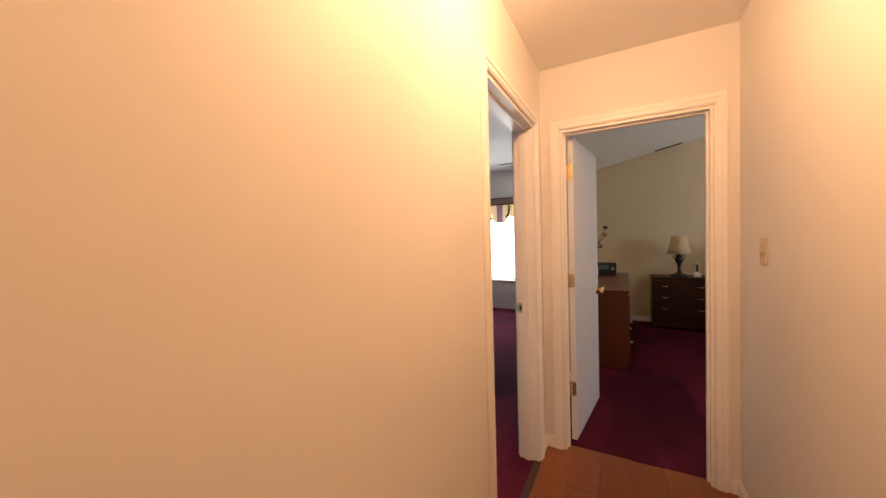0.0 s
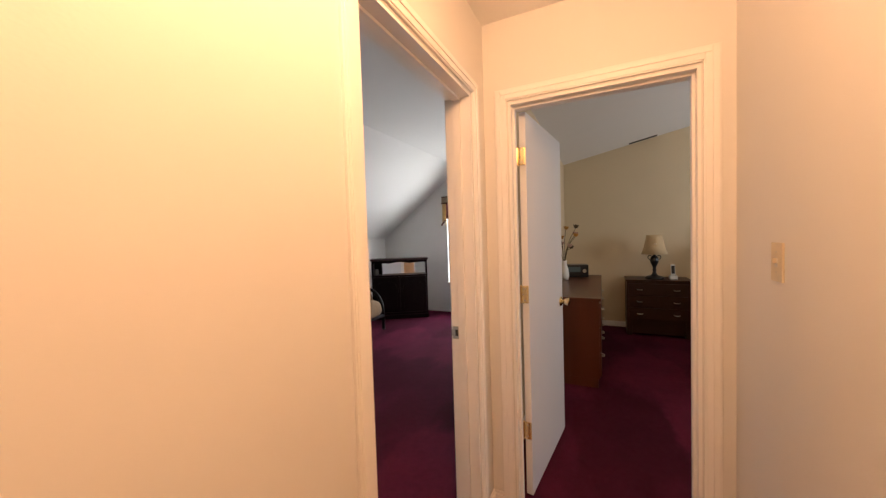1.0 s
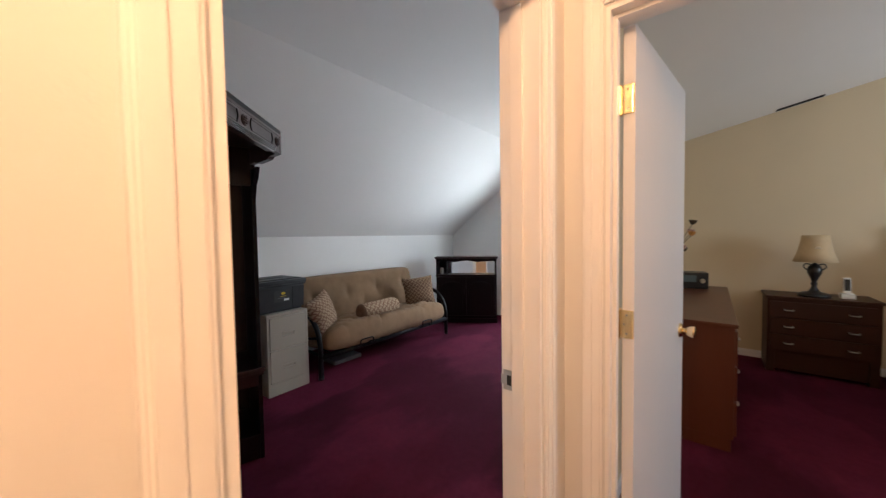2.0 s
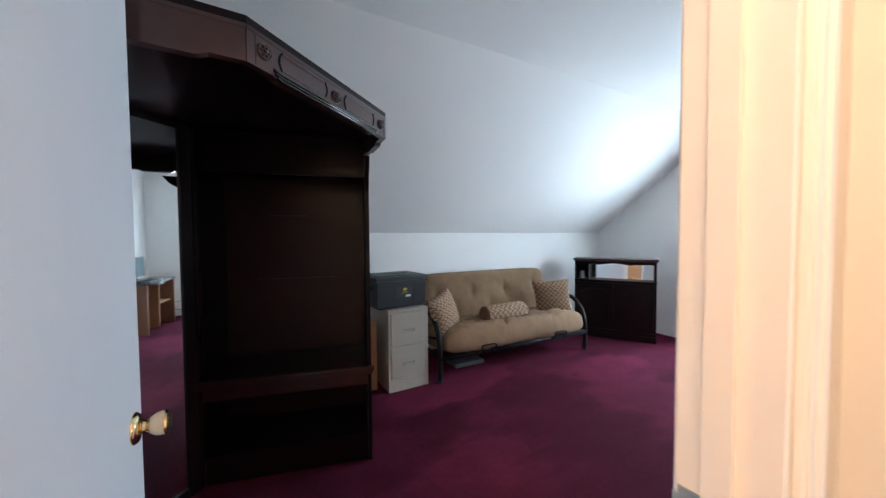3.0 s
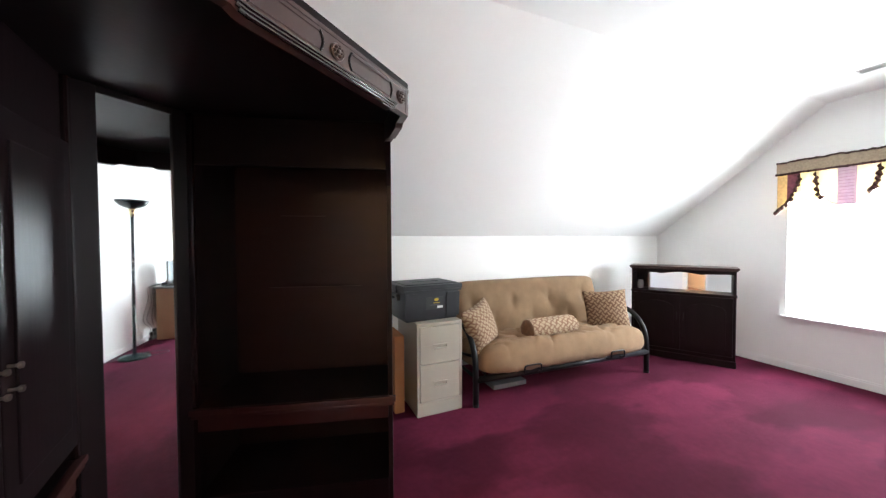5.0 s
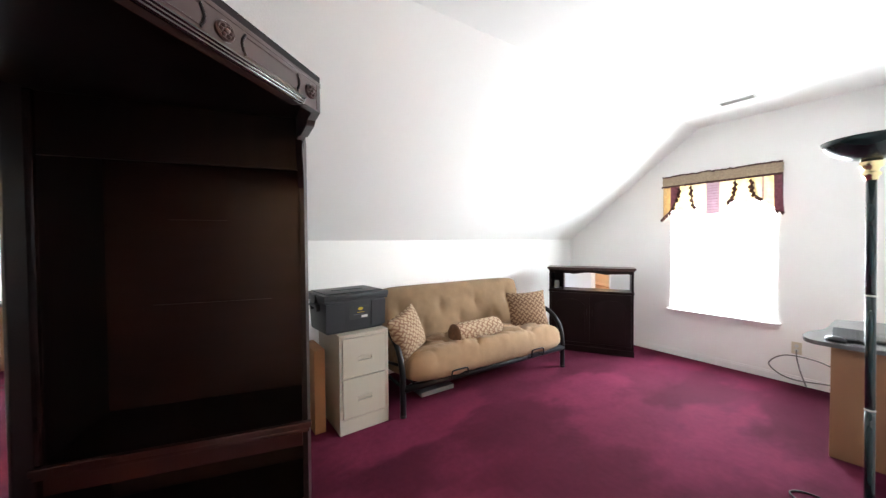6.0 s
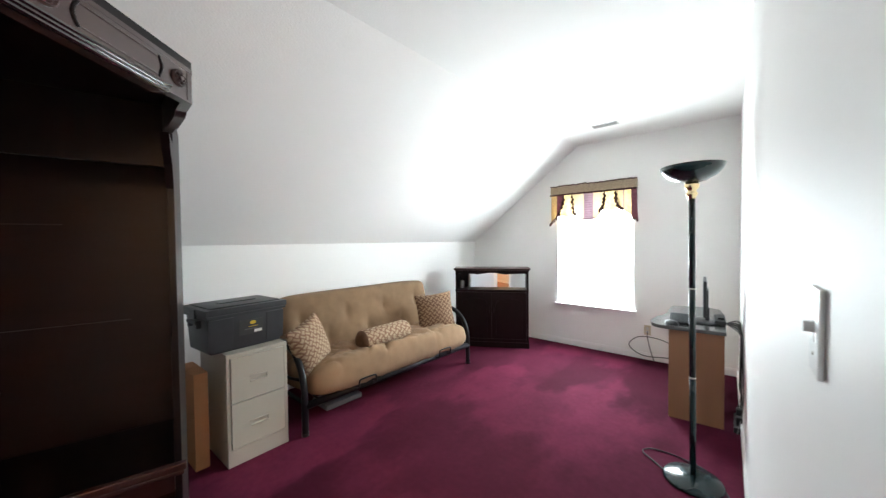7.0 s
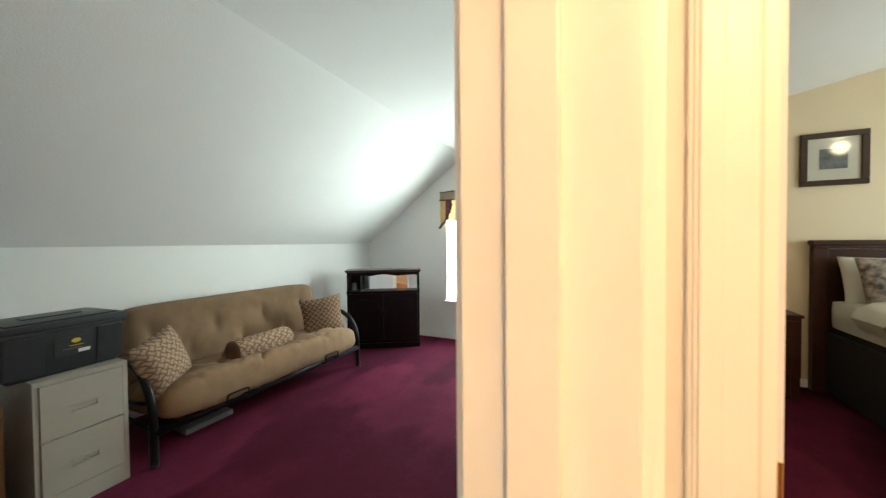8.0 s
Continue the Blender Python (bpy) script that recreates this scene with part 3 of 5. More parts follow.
def hinge(parent, z, m):
    h = part("hinge", boxes([(-0.003, -0.034, z - 0.045, 0.0, 0.0, z + 0.045), (0.0, -0.0025, z - 0.045, 0.034, 0.0, z + 0.045)], 0.001), BRASS, parent, "polished brass butt hinge", m=m)
    bm = lathe(bmesh.new(), [(0.0, -0.05), (0.004, -0.049), (0.0055, -0.045), (0.0055, 0.045), (0.004, 0.049), (0.0, 0.05)], 12, c=(0, 0.003, z))
    part("hinge_pin", bm, BRASS, h, "", True)
    bm = bmesh.new()
    for dz in (-0.03, 0.0, 0.03):
        lathe(bm, [(0.004, 0.0), (0.003, 0.0012), (0.0, 0.0012)], 8, m=Matrix.Translation((0.02 if dz else 0.012, -0.0025, z + dz)) @ pose(0, 0, 0, 90, 0, 0))
    part("screw", bm, NICKEL, h)


door_a = door_leaf("door_1", "flush white door standing open into the office", pose(WX + 0.002, DA0 + JT, 0, 0, 0, 182.0), 0.722, 1, 0.947)
door_b = door_leaf("door_2", "flush white door standing open into the bedroom with brass hinges", pose(DB0 + JT + 0.012, 0.116, 0, 0, 0, 83.0), 0.735, -1, 0.93)
for z in (1.80, 1.085, 0.36):
    hinge(jamb_b, z, pose(DB0 + JT + 0.006, 0.112, 0, 0, 0, 0))
    part("hinge_leaf", B(-0.001, -0.034, z - 0.045, 0.0022, -0.002, z + 0.045, bevel=0.0008), BRASS, door_b, "polished brass hinge leaf on the door edge")

# ---- switches, outlets, vents ----


def switch(name, label, m, plastic=IVORY):
    s = thing(name, label, "light switch", m)
    part("plate", B(-0.035, -0.006, -0.057, 0.035, 0, 0.057, bevel=0.003), plastic, s)
    part("toggle", B(-0.0045, -0.016, -0.002, 0.0045, -0.004, 0.012, bevel=0.002), plastic, s)
    part("toggle_slot", B(-0.008, -0.0068, -0.014, 0.008, -0.0058, 0.014), VENTM, s)
    for z in (-0.03, 0.03):
        part("screw", lathe(bmesh.new(), [(0.003, 0), (0.0025, 0.001), (0, 0.001)], 8, m=Matrix.Translation((0, -0.006, z)) @ pose(0, 0, 0, 90, 0, 0)), NICKEL, s)
    return s


switch("light_switch", "ivory toggle light switch on the hall wall", pose(HX, -0.345, 1.295, 0, 0, -90))
switch("light_switch", "white toggle light switch beside the office door", pose(WX - 0.0105, 0.178, 1.29, 0, 0, -90), WHITEPLATE)


def outlet(label, m):
    o = thing("wall_outlet", label, "outlet", m)
    part("plate", B(-0.035, -0.005, -0.057, 0.035, 0, 0.057, bevel=0.003), IVORY, o)
    for z in (-0.02, 0.02):
        part("socket", lathe(bmesh.new(), [(0.016, 0), (0.016, 0.002), (0.0, 0.002)], 16, m=Matrix.Translation((0, -0.005, z)) @ pose(0, 0, 0, 90, 0, 0)), VENTM, o)
    return o


outlet("ivory duplex outlet low on the window wall", pose(-0.995, WY, 0.345, 0, 0, 0))
outlet("ivory duplex outlet with a lamp plug", pose(-0.1465, 1.15, 0.40, 0, 0, -90))
plug = B(-0.19, 1.135, 0.405, -0.149, 1.165, 0.435, bevel=0.005)
single("power_plug", plug, CORDB, "black power plug in the wall outlet", "plug")


def vent(name, label, m, w=0.34, d=0.09, paint=VENTM):
    v = thing(name, label, "air vent", m)
    part("frame", boxes([(-w / 2, -d / 2, -0.006, w / 2, -d / 2 + 0.015, 0), (-w / 2, d / 2 - 0.015, -0.006, w / 2, d / 2, 0), (-w / 2, -d / 2 + 0.015, -0.006, -w / 2 + 0.015, d / 2 - 0.015, 0), (w / 2 - 0.015, -d / 2 + 0.015, -0.006, w / 2, d / 2 - 0.015, 0)], 0.001), paint, v)
    part("backing", B(-w / 2 + 0.012, -d / 2 + 0.012, -0.0015, w / 2 - 0.012, d / 2 - 0.012, -0.0005), VENTD, v)
    for i in range(5):
        y = -d / 2 + 0.022 + i * (d - 0.044) / 4
        part("slat", B(-w / 2 + 0.014, -0.005, -0.0007, w / 2 - 0.014, 0.005, 0.0007), paint, v, m=Matrix.Translation((0, y, -0.0065)) @ pose(0, 0, 0, 40, 0, 0))
    return v


vent("ceiling_vent", "white slatted ceiling register near the window", pose(-1.29, 3.43, CZ, 0, 0, 0), 0.26, 0.1)
vent("ceiling_vent", "dark slatted ceiling register in the bedroom", pose(1.05, 3.82, 2.44 + 0.206 * 1.05 - 0.001, 0, -11.6, 0), 0.34, 0.07, VENTD)


def dome_light(name, label, m, glass):
    d = thing(name, label, "ceiling light", m)
    part("base", lathe(bmesh.new(), [(0.15, 0.0), (0.15, -0.015), (0.13, -0.02), (0.0, -0.02)], 32), BRASS, d, "brass base ring", True)
    part("dome", lathe(bmesh.new(), [(0.135, -0.021), (0.13, -0.045), (0.1, -0.075), (0.05, -0.092), (0.0, -0.096)], 32), glass, d, "lit white glass dome", True).visible_shadow = False


dome_light("ceiling_light", "lit flush dome light on the hall ceiling", pose(0.49, -1.33, HZ), LEMON)
dome_light("ceiling_light", "lit flush dome light on the bedroom ceiling", pose(3.0, 1.55, 2.893), DOME2)

# ---- wall unit in the office corner ----
UO = pose(-1.905, -1.2, 0, 0, 0, -47.5)
unit = thing("wall_unit", "dark mahogany corner wall unit with mirror, open shelves and carved canopy", "wall unit", UO)
UTOP = 1.925
S1, E1, C1 = (0.195, 0.0), (0.70, 0.755), (0.386, 1.02)
CS = 0.042


def wing_matrix(s):
    dx, dy = s * (E1[0] - S1[0]), E1[1] - S1[1]
    n = math.hypot(dx, dy)
    dx, dy = dx / n, dy / n
    nx_, ny_ = -s * dy, s * dx
    return Matrix(((dx, nx_, 0, s * S1[0]), (dy, ny_, 0, S1[1]), (0, 0, 1, 0), (0, 0, 0, 1))), n


def wing_box(rows, m, bevel=0.002):
    bm = boxes(rows, bevel)
    bmesh.ops.transform(bm, matrix=m, verts=bm.verts)
    bmesh.ops.recalc_face_normals(bm, faces=bm.faces)
    return bm


for s in (-1, 1):
    WM, WL = wing_matrix(s)
    D = -0.42
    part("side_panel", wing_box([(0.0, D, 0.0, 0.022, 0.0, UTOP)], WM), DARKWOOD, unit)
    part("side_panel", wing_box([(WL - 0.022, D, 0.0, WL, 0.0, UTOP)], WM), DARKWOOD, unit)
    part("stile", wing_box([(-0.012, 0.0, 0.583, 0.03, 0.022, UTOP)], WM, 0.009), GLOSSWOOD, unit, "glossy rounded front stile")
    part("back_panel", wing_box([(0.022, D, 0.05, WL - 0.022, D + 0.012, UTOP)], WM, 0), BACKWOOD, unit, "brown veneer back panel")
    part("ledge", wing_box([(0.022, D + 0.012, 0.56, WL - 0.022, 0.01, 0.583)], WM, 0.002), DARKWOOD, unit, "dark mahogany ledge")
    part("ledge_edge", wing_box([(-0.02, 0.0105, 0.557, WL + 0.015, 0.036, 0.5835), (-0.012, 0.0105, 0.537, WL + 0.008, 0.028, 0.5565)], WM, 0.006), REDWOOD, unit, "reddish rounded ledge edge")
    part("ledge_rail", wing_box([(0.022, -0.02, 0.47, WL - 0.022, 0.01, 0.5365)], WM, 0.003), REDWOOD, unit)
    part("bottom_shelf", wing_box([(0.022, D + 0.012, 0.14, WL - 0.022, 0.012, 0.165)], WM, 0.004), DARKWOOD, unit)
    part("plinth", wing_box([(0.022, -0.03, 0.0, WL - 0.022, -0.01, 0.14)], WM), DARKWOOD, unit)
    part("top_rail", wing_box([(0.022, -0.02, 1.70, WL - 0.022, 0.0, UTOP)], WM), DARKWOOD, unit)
    if s == 1:
        for a, b in ((0.024, WL / 2 - 0.002), (WL / 2 + 0.002, WL - 0.024)):
            dr = part("door", wing_box([(a, 0.0, 0.64, b, 0.02, 1.69), (a + 0.06, 0.018, 0.72, b - 0.06, 0.026, 1.61)], WM, 0.004), DARKWOOD, unit)
            px = WL / 2 - 0.03 if a < 0.1 else WL / 2 + 0.03
            for z in (0.98, 1.04):
                bm = bmesh.new()
                lathe(bm, [(0.005, 0.0), (0.004, 0.015), (0.009, 0.02), (0.008, 0.027), (0, 0.028)], 10, m=WM @ Matrix.Translation((px, 0.02, z)) @ pose(0, 0, 0, -90, 0, 0))
                part("pull", bm, NICKEL, dr, "small metal pull", True)
    else:
        part("shelf_pin_line", wing_box([(0.27, D + 0.012, 1.495, 0.52, D + 0.0165, 1.499)], WM, 0), REDWOOD, unit)
        part("shelf_pin_line", wing_box([(0.2, D + 0.012, 1.075, 0.72, D + 0.0165, 1.0775)], WM, 0), REDWOOD, unit)
part("mirror_backing", B(-0.2, -0.03, 0.0, 0.2, 0.0, UTOP), DARKWOOD, unit)
part("mirror", B(-0.13, 0.0, 0.045, 0.115, 0.006, 1.91), MIRROR, unit, "tall clear mirror panel")
for s in (-1, 1):
    part("mirror_frame", B(0.114 if s > 0 else -0.129, 0.0, 0.0, s * 0.185, 0.018, UTOP, bevel=0.005), DARKWOOD, unit)
part("mirror_frame", B(-0.128, 0.0, 1.897, 0.114, 0.018, UTOP, bevel=0.004), DARKWOOD, unit)
part("mirror_plinth", B(-0.128, 0.0, 0.0, 0.114, 0.018, 0.05, bevel=0.004), DARKWOOD, unit)
hexa = [(-S1[0], -0.03), (-E1[0], E1[1]), (-C1[0] - CS, C1[1]), (C1[0] - CS, C1[1]), (E1[0] - 0.03, E1[1]), (S1[0], -0.03)]
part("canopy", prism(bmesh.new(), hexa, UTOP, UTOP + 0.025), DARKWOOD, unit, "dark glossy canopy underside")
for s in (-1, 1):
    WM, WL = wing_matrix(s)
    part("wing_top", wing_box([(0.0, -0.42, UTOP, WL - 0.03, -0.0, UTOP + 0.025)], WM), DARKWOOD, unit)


def crown_board(p, q, label, decorated):
    L = (Vector(q) - Vector(p)).length
    d = (Vector(q) - Vector(p)) / L
    nrm = Vector((d.y, -d.x))
    if nrm.y < 0 and abs(nrm.y) > 0.2:
        nrm = -nrm
    if nrm.dot((Vector(p) + Vector(q)) / 2 - Vector((0, 0.4))) < 0:
        nrm = -nrm
    m = Matrix(((d.x, nrm.x, 0, p[0]), (d.y, nrm.y, 0, p[1]), (0, 0, 0.9, 0.202), (0, 0, 0, 1)))
    bot = [(0, 1.807), (0.05, 1.807)]
    for i in range(9):
        a = i / 8
        bot.append((0.085 + 0.035 * a, 1.807 - 0.013 * math.sin(a * math.pi / 2)))
    for i in range(9):
        a = i / 8
        bot.append((L - 0.12 + 0.035 * a, 1.794 + 0.013 * (1 - math.cos(a * math.pi / 2))))
    bot += [(L - 0.05, 1.807), (L, 1.807)]
    poly = bot + [(L, 1.912), (0, 1.912)]
    bm = prism(bmesh.new(), poly, -0.028, 0.0, "y")
    bmesh.ops.transform(bm, matrix=m, verts=bm.verts)
    bmesh.ops.recalc_face_normals(bm, faces=bm.faces)
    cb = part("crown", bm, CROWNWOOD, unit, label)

    def sub(name, bm, smooth=True):
        bmesh.ops.transform(bm, matrix=m, verts=bm.verts)
        bmesh.ops.recalc_face_normals(bm, faces=bm.faces)
        part(name, bm, GLOSSWOOD if name == "reed" else CROWNWOOD, cb, "", smooth)
    bm = bmesh.new()
    quad_box(bm, -0.001, -0.03, 1.904, L + 0.001, 0.0025, 1.918, bevel=0.003)
    sub("cap_moulding", bm)
    if not decorated:
        return
    for k, z in enumerate((1.798, 1.8085, 1.819)):
        bm = bmesh.new()
        tube(bm, [(0.1 - 0.006 * k, 0.003, z + 0.006), (0.115, 0.005, z), (L - 0.115, 0.005, z), (L - 0.1 + 0.006 * k, 0.003, z + 0.006)], 0.006, 8, False)
        sub("reed", bm)
    for u in (0.055, L / 2, L - 0.055):
        bm = bmesh.new()
        c = Matrix.Translation((u, 0.0, 1.864)) @ pose(0, 0, 0, -90, 0, 0)
        lathe(bm, [(0.026, 0.0), (0.026, 0.004), (0.022, 0.008), (0.018, 0.005), (0.008, 0.006), (0.006, 0.012), (0, 0.014)], 20, m=c)
        for i in range(6):
            a = i * math.pi / 3
            lathe(bm, [(0.006, 0.0), (0.0055, 0.004), (0.003, 0.007), (0, 0.008)], 8, m=c @ Matrix.Translation((0.013 * math.cos(a), 0.013 * math.sin(a), 0.004)))
        sub("rosette", bm)
    for u0, u1 in ((0.11, L / 2 - 0.05), (L / 2 + 0.05, L - 0.11)):
        z0, z1 = 1.839, 1.892
        r = (z1 - z0) / 2
        for z in (z0, z1):
            bm = bmesh.new()
            tube(bm, [(u0 + 0.012, 0.0, z), (u1 - 0.012, 0.0, z)], 0.0028, 8, False)
            sub("panel_bead", bm)
        for e, o in ((u0, 1), (u1, -1)):
            bm = bmesh.new()
            tube(bm, [(e + o * 0.013, 0.0005, z0 - 0.003), (e + o * 0.005, 0.0005, z0 + r * 0.45), (e + o * 0.002, 0.0005, z0 + r), (e + o * 0.005, 0.0005, z1 - r * 0.45), (e + o * 0.013, 0.0005, z1 + 0.003)], 0.0042, 8)
            bmesh.ops.transform(bm, matrix=m, verts=bm.verts)
            part("carved_groove", bm, DARKWOOD, cb, "dark carved arc", True)
    for u in (0.028, L - 0.028):
        bm = B(u - 0.0015 if u > 0.1 else 0.02, -0.001, 1.812, 0.0215 if u < 0.1 else u + 0.0015, 0.002, 1.905)
        sub("end_bead", bm, False)


crown_board((-C1[0] - CS, C1[1]), (C1[0] - CS, C1[1]), "carved mahogany crown with rosettes and beaded panels", True)
crown_board((-E1[0], E1[1]), (-C1[0] - CS - 0.002, C1[1] - 0.002), "mahogany crown return", False)
crown_board((C1[0] - CS + 0.002, C1[1] - 0.002), (E1[0] - 0.03, E1[1]), "mahogany crown return", False)
bm = prism(bmesh.new(), [(0, 1.79), (0.16, 1.79), (0.12, 1.74), (0.05, 1.70), (0.0, 1.62)], -0.012, 0.012, "y")
WM, WL = wing_matrix(-1)
bmesh.ops.transform(bm, matrix=WM @ Matrix.Translation((WL - 0.012, 0.0, 0)) @ pose(0, 0, 0, 0, 0, 90), verts=bm.verts)
bmesh.ops.recalc_face_normals(bm, faces=bm.faces)
part("bracket", bm, DARKWOOD, unit, "curved corner bracket")

# ---- cardboard box, file cabinet, tote ----
cb = thing("cardboard_box", "tall narrow brown cardboard box standing on the carpet", "box", pose(-2.72, 0.10, 0, 0, 0, 2))
part("carton", B(-0.3, -0.038, 0, 0.0, 0.038, 0.60, bevel=0.002), CARDBOARD, cb)
part("flap", boxes([(-0.3, -0.037, 0.601, -0.152, 0.037, 0.604), (-0.148, -0.037, 0.601, 0.0, 0.037, 0.604)]), CARDBOARD, cb)

fc = thing("file_cabinet", "beige steel two-drawer file cabinet on the carpet", "file cabinet", pose(-2.60, 0.393, 0, 0, 0, 2.0))
part("body", B(-0.50, -0.19, 0.0, -0.024, 0.19, 0.715, bevel=0.004), BEIGE, fc)
part("front_frame", boxes([(-0.024, -0.19, 0.0, 0.0, 0.19, 0.105), (-0.024, -0.19, 0.69, 0.0, 0.19, 0.715), (-0.024, -0.19, 0.105, 0.0, -0.17, 0.69), (-0.024, 0.17, 0.105, 0.0, 0.19, 0.69)], 0.0015), BEIGE, fc)
for z0, z1 in ((0.11, 0.395), (0.402, 0.686)):
    zc = z1 - 0.16
    hy, hz = 0.052, 0.018
    dr = part("drawer", boxes([(-0.02, -0.166, z0, 0.004, 0.166, zc - hz), (-0.02, -0.166, zc + hz, 0.004, 0.166, z1), (-0.02, -0.166, zc - hz, 0.004, -hy, zc + hz), (-0.02, hy, zc - hz, 0.004, 0.166, zc + hz)], 0.0008), BEIGE, fc)
    part("handle", boxes([(0.004, -hy - 0.006, zc + hz - 0.002, 0.012, hy + 0.006, zc + hz + 0.005), (-0.006, -hy, zc - hz, 0.011, hy, zc - hz + 0.009), (-0.0085, -hy, zc - hz, -0.006, hy, zc + hz - 0.004)], 0.0008), BEIGE, dr, "pressed steel recessed pull")


def tote():
    t = thing("storage_tote", "charcoal plastic storage tote with lid on the file cabinet", "tote", pose(-2.835, 0.342, 0.7155, 0, 0, 6) @ Matrix.Diagonal((0.97, 0.905, 0.94, 1)))
    bm = bmesh.new()
    lo = [(-0.168, -0.25), (0.168, -0.25), (0.168, 0.25), (-0.168, 0.25)]
    hi = [(-0.185, -0.265), (0.185, -0.265), (0.185, 0.265), (-0.185, 0.265)]
    v0 = [bm.verts.new((x, y, 0.0)) for x, y in lo]
    v1 = [bm.verts.new((x, y, 0.265)) for x, y in hi]
    bm.faces.new(v0[::-1])
    bm.faces.new(v1)
    for i in range(4):
        bm.faces.new((v0[i], v0[(i + 1) % 4], v1[(i + 1) % 4], v1[i]))
    bmesh.ops.bevel(bm, geom=[e for e in bm.edges], offset=0.018, segments=3, affect="EDGES", profile=0.5)
    part("bin", bm, TOTE, t, "", True)
    part("rim", B(-0.196, -0.276, 0.244, 0.196, 0.276, 0.262, bevel=0.005), TOTE, t)
    bm = bmesh.new()
    quad_box(bm, -0.202, -0.283, 0.262, 0.202, 0.283, 0.305, bevel=0.012)
    quad_box(bm, -0.165, -0.245, 0.303, 0.165, 0.245, 0.313, bevel=0.0045)
    part("lid", bm, TOTE, t, "deep-skirted charcoal lid", True)
    part("lid_grip", B(-0.03, -0.13, 0.313, 0.03, 0.13, 0.319, bevel=0.0028), TOTE, t)
    for s in (-1, 1):
        part("handle", boxes([(-0.075, s * 0.268, 0.205, 0.075, s * 0.298, 0.228), (-0.075, s * 0.262, 0.175, -0.055, s * 0.292, 0.228), (0.055, s * 0.262, 0.175, 0.075, s * 0.292, 0.228)], 0.006), TOTE, t, "moulded end handle")
        part("latch", B(-0.045, s * 0.276, 0.238, 0.045, s * 0.292, 0.3, bevel=0.004), TOTE, t)
    for y0, y1 in ((-0.262, -0.105), (0.13, 0.262)):
        part("front_panel", B(0.0, y0, 0.025, 0.006, y1, 0.236, bevel=0.0025), TOTE, t, "raised smooth panel", m=pose(0.1675, 0.0, 0.0, 0, 3.7, 0))
    lb = part("label", B(0, -0.085, -0.05, 0.0015, 0.085, 0.055), LABELG, t, "dark printed paper label", m=pose(0.1783, 0.02, 0.145, 0, 3.7, 0))
    part("logo_shape", lathe(bmesh.new(), [(0.022, 0.0), (0.022, 0.0008), (0, 0.0008)], 20, m=pose(0.002, 0.01, 0.032, 0, 90, 0) @ Matrix.Diagonal((0.6, 1, 1, 1))), YELLOW, lb, "yellow printed badge")
    part("text_bar", B(0.0016, -0.02, 0.002, 0.0024, 0.045, 0.006), YELLOW, lb)
    part("text_bar", B(0.0016, -0.05, -0.014, 0.0024, 0.04, -0.011), PAPERG, lb)
    part("white_sticker", B(0.0016, 0.02, -0.042, 0.0024, 0.075, -0.022), LABELW, lb)


tote()

# ---- futon ----
FY0, FY1 = 0.70, 2.63
FYC = (FY0 + FY1) / 2
fut = thing("futon_sofa", "tan velour futon sofa on a black tubular metal frame", "futon", pose(-2.9, FYC, 0, 0, 0, -1.0))


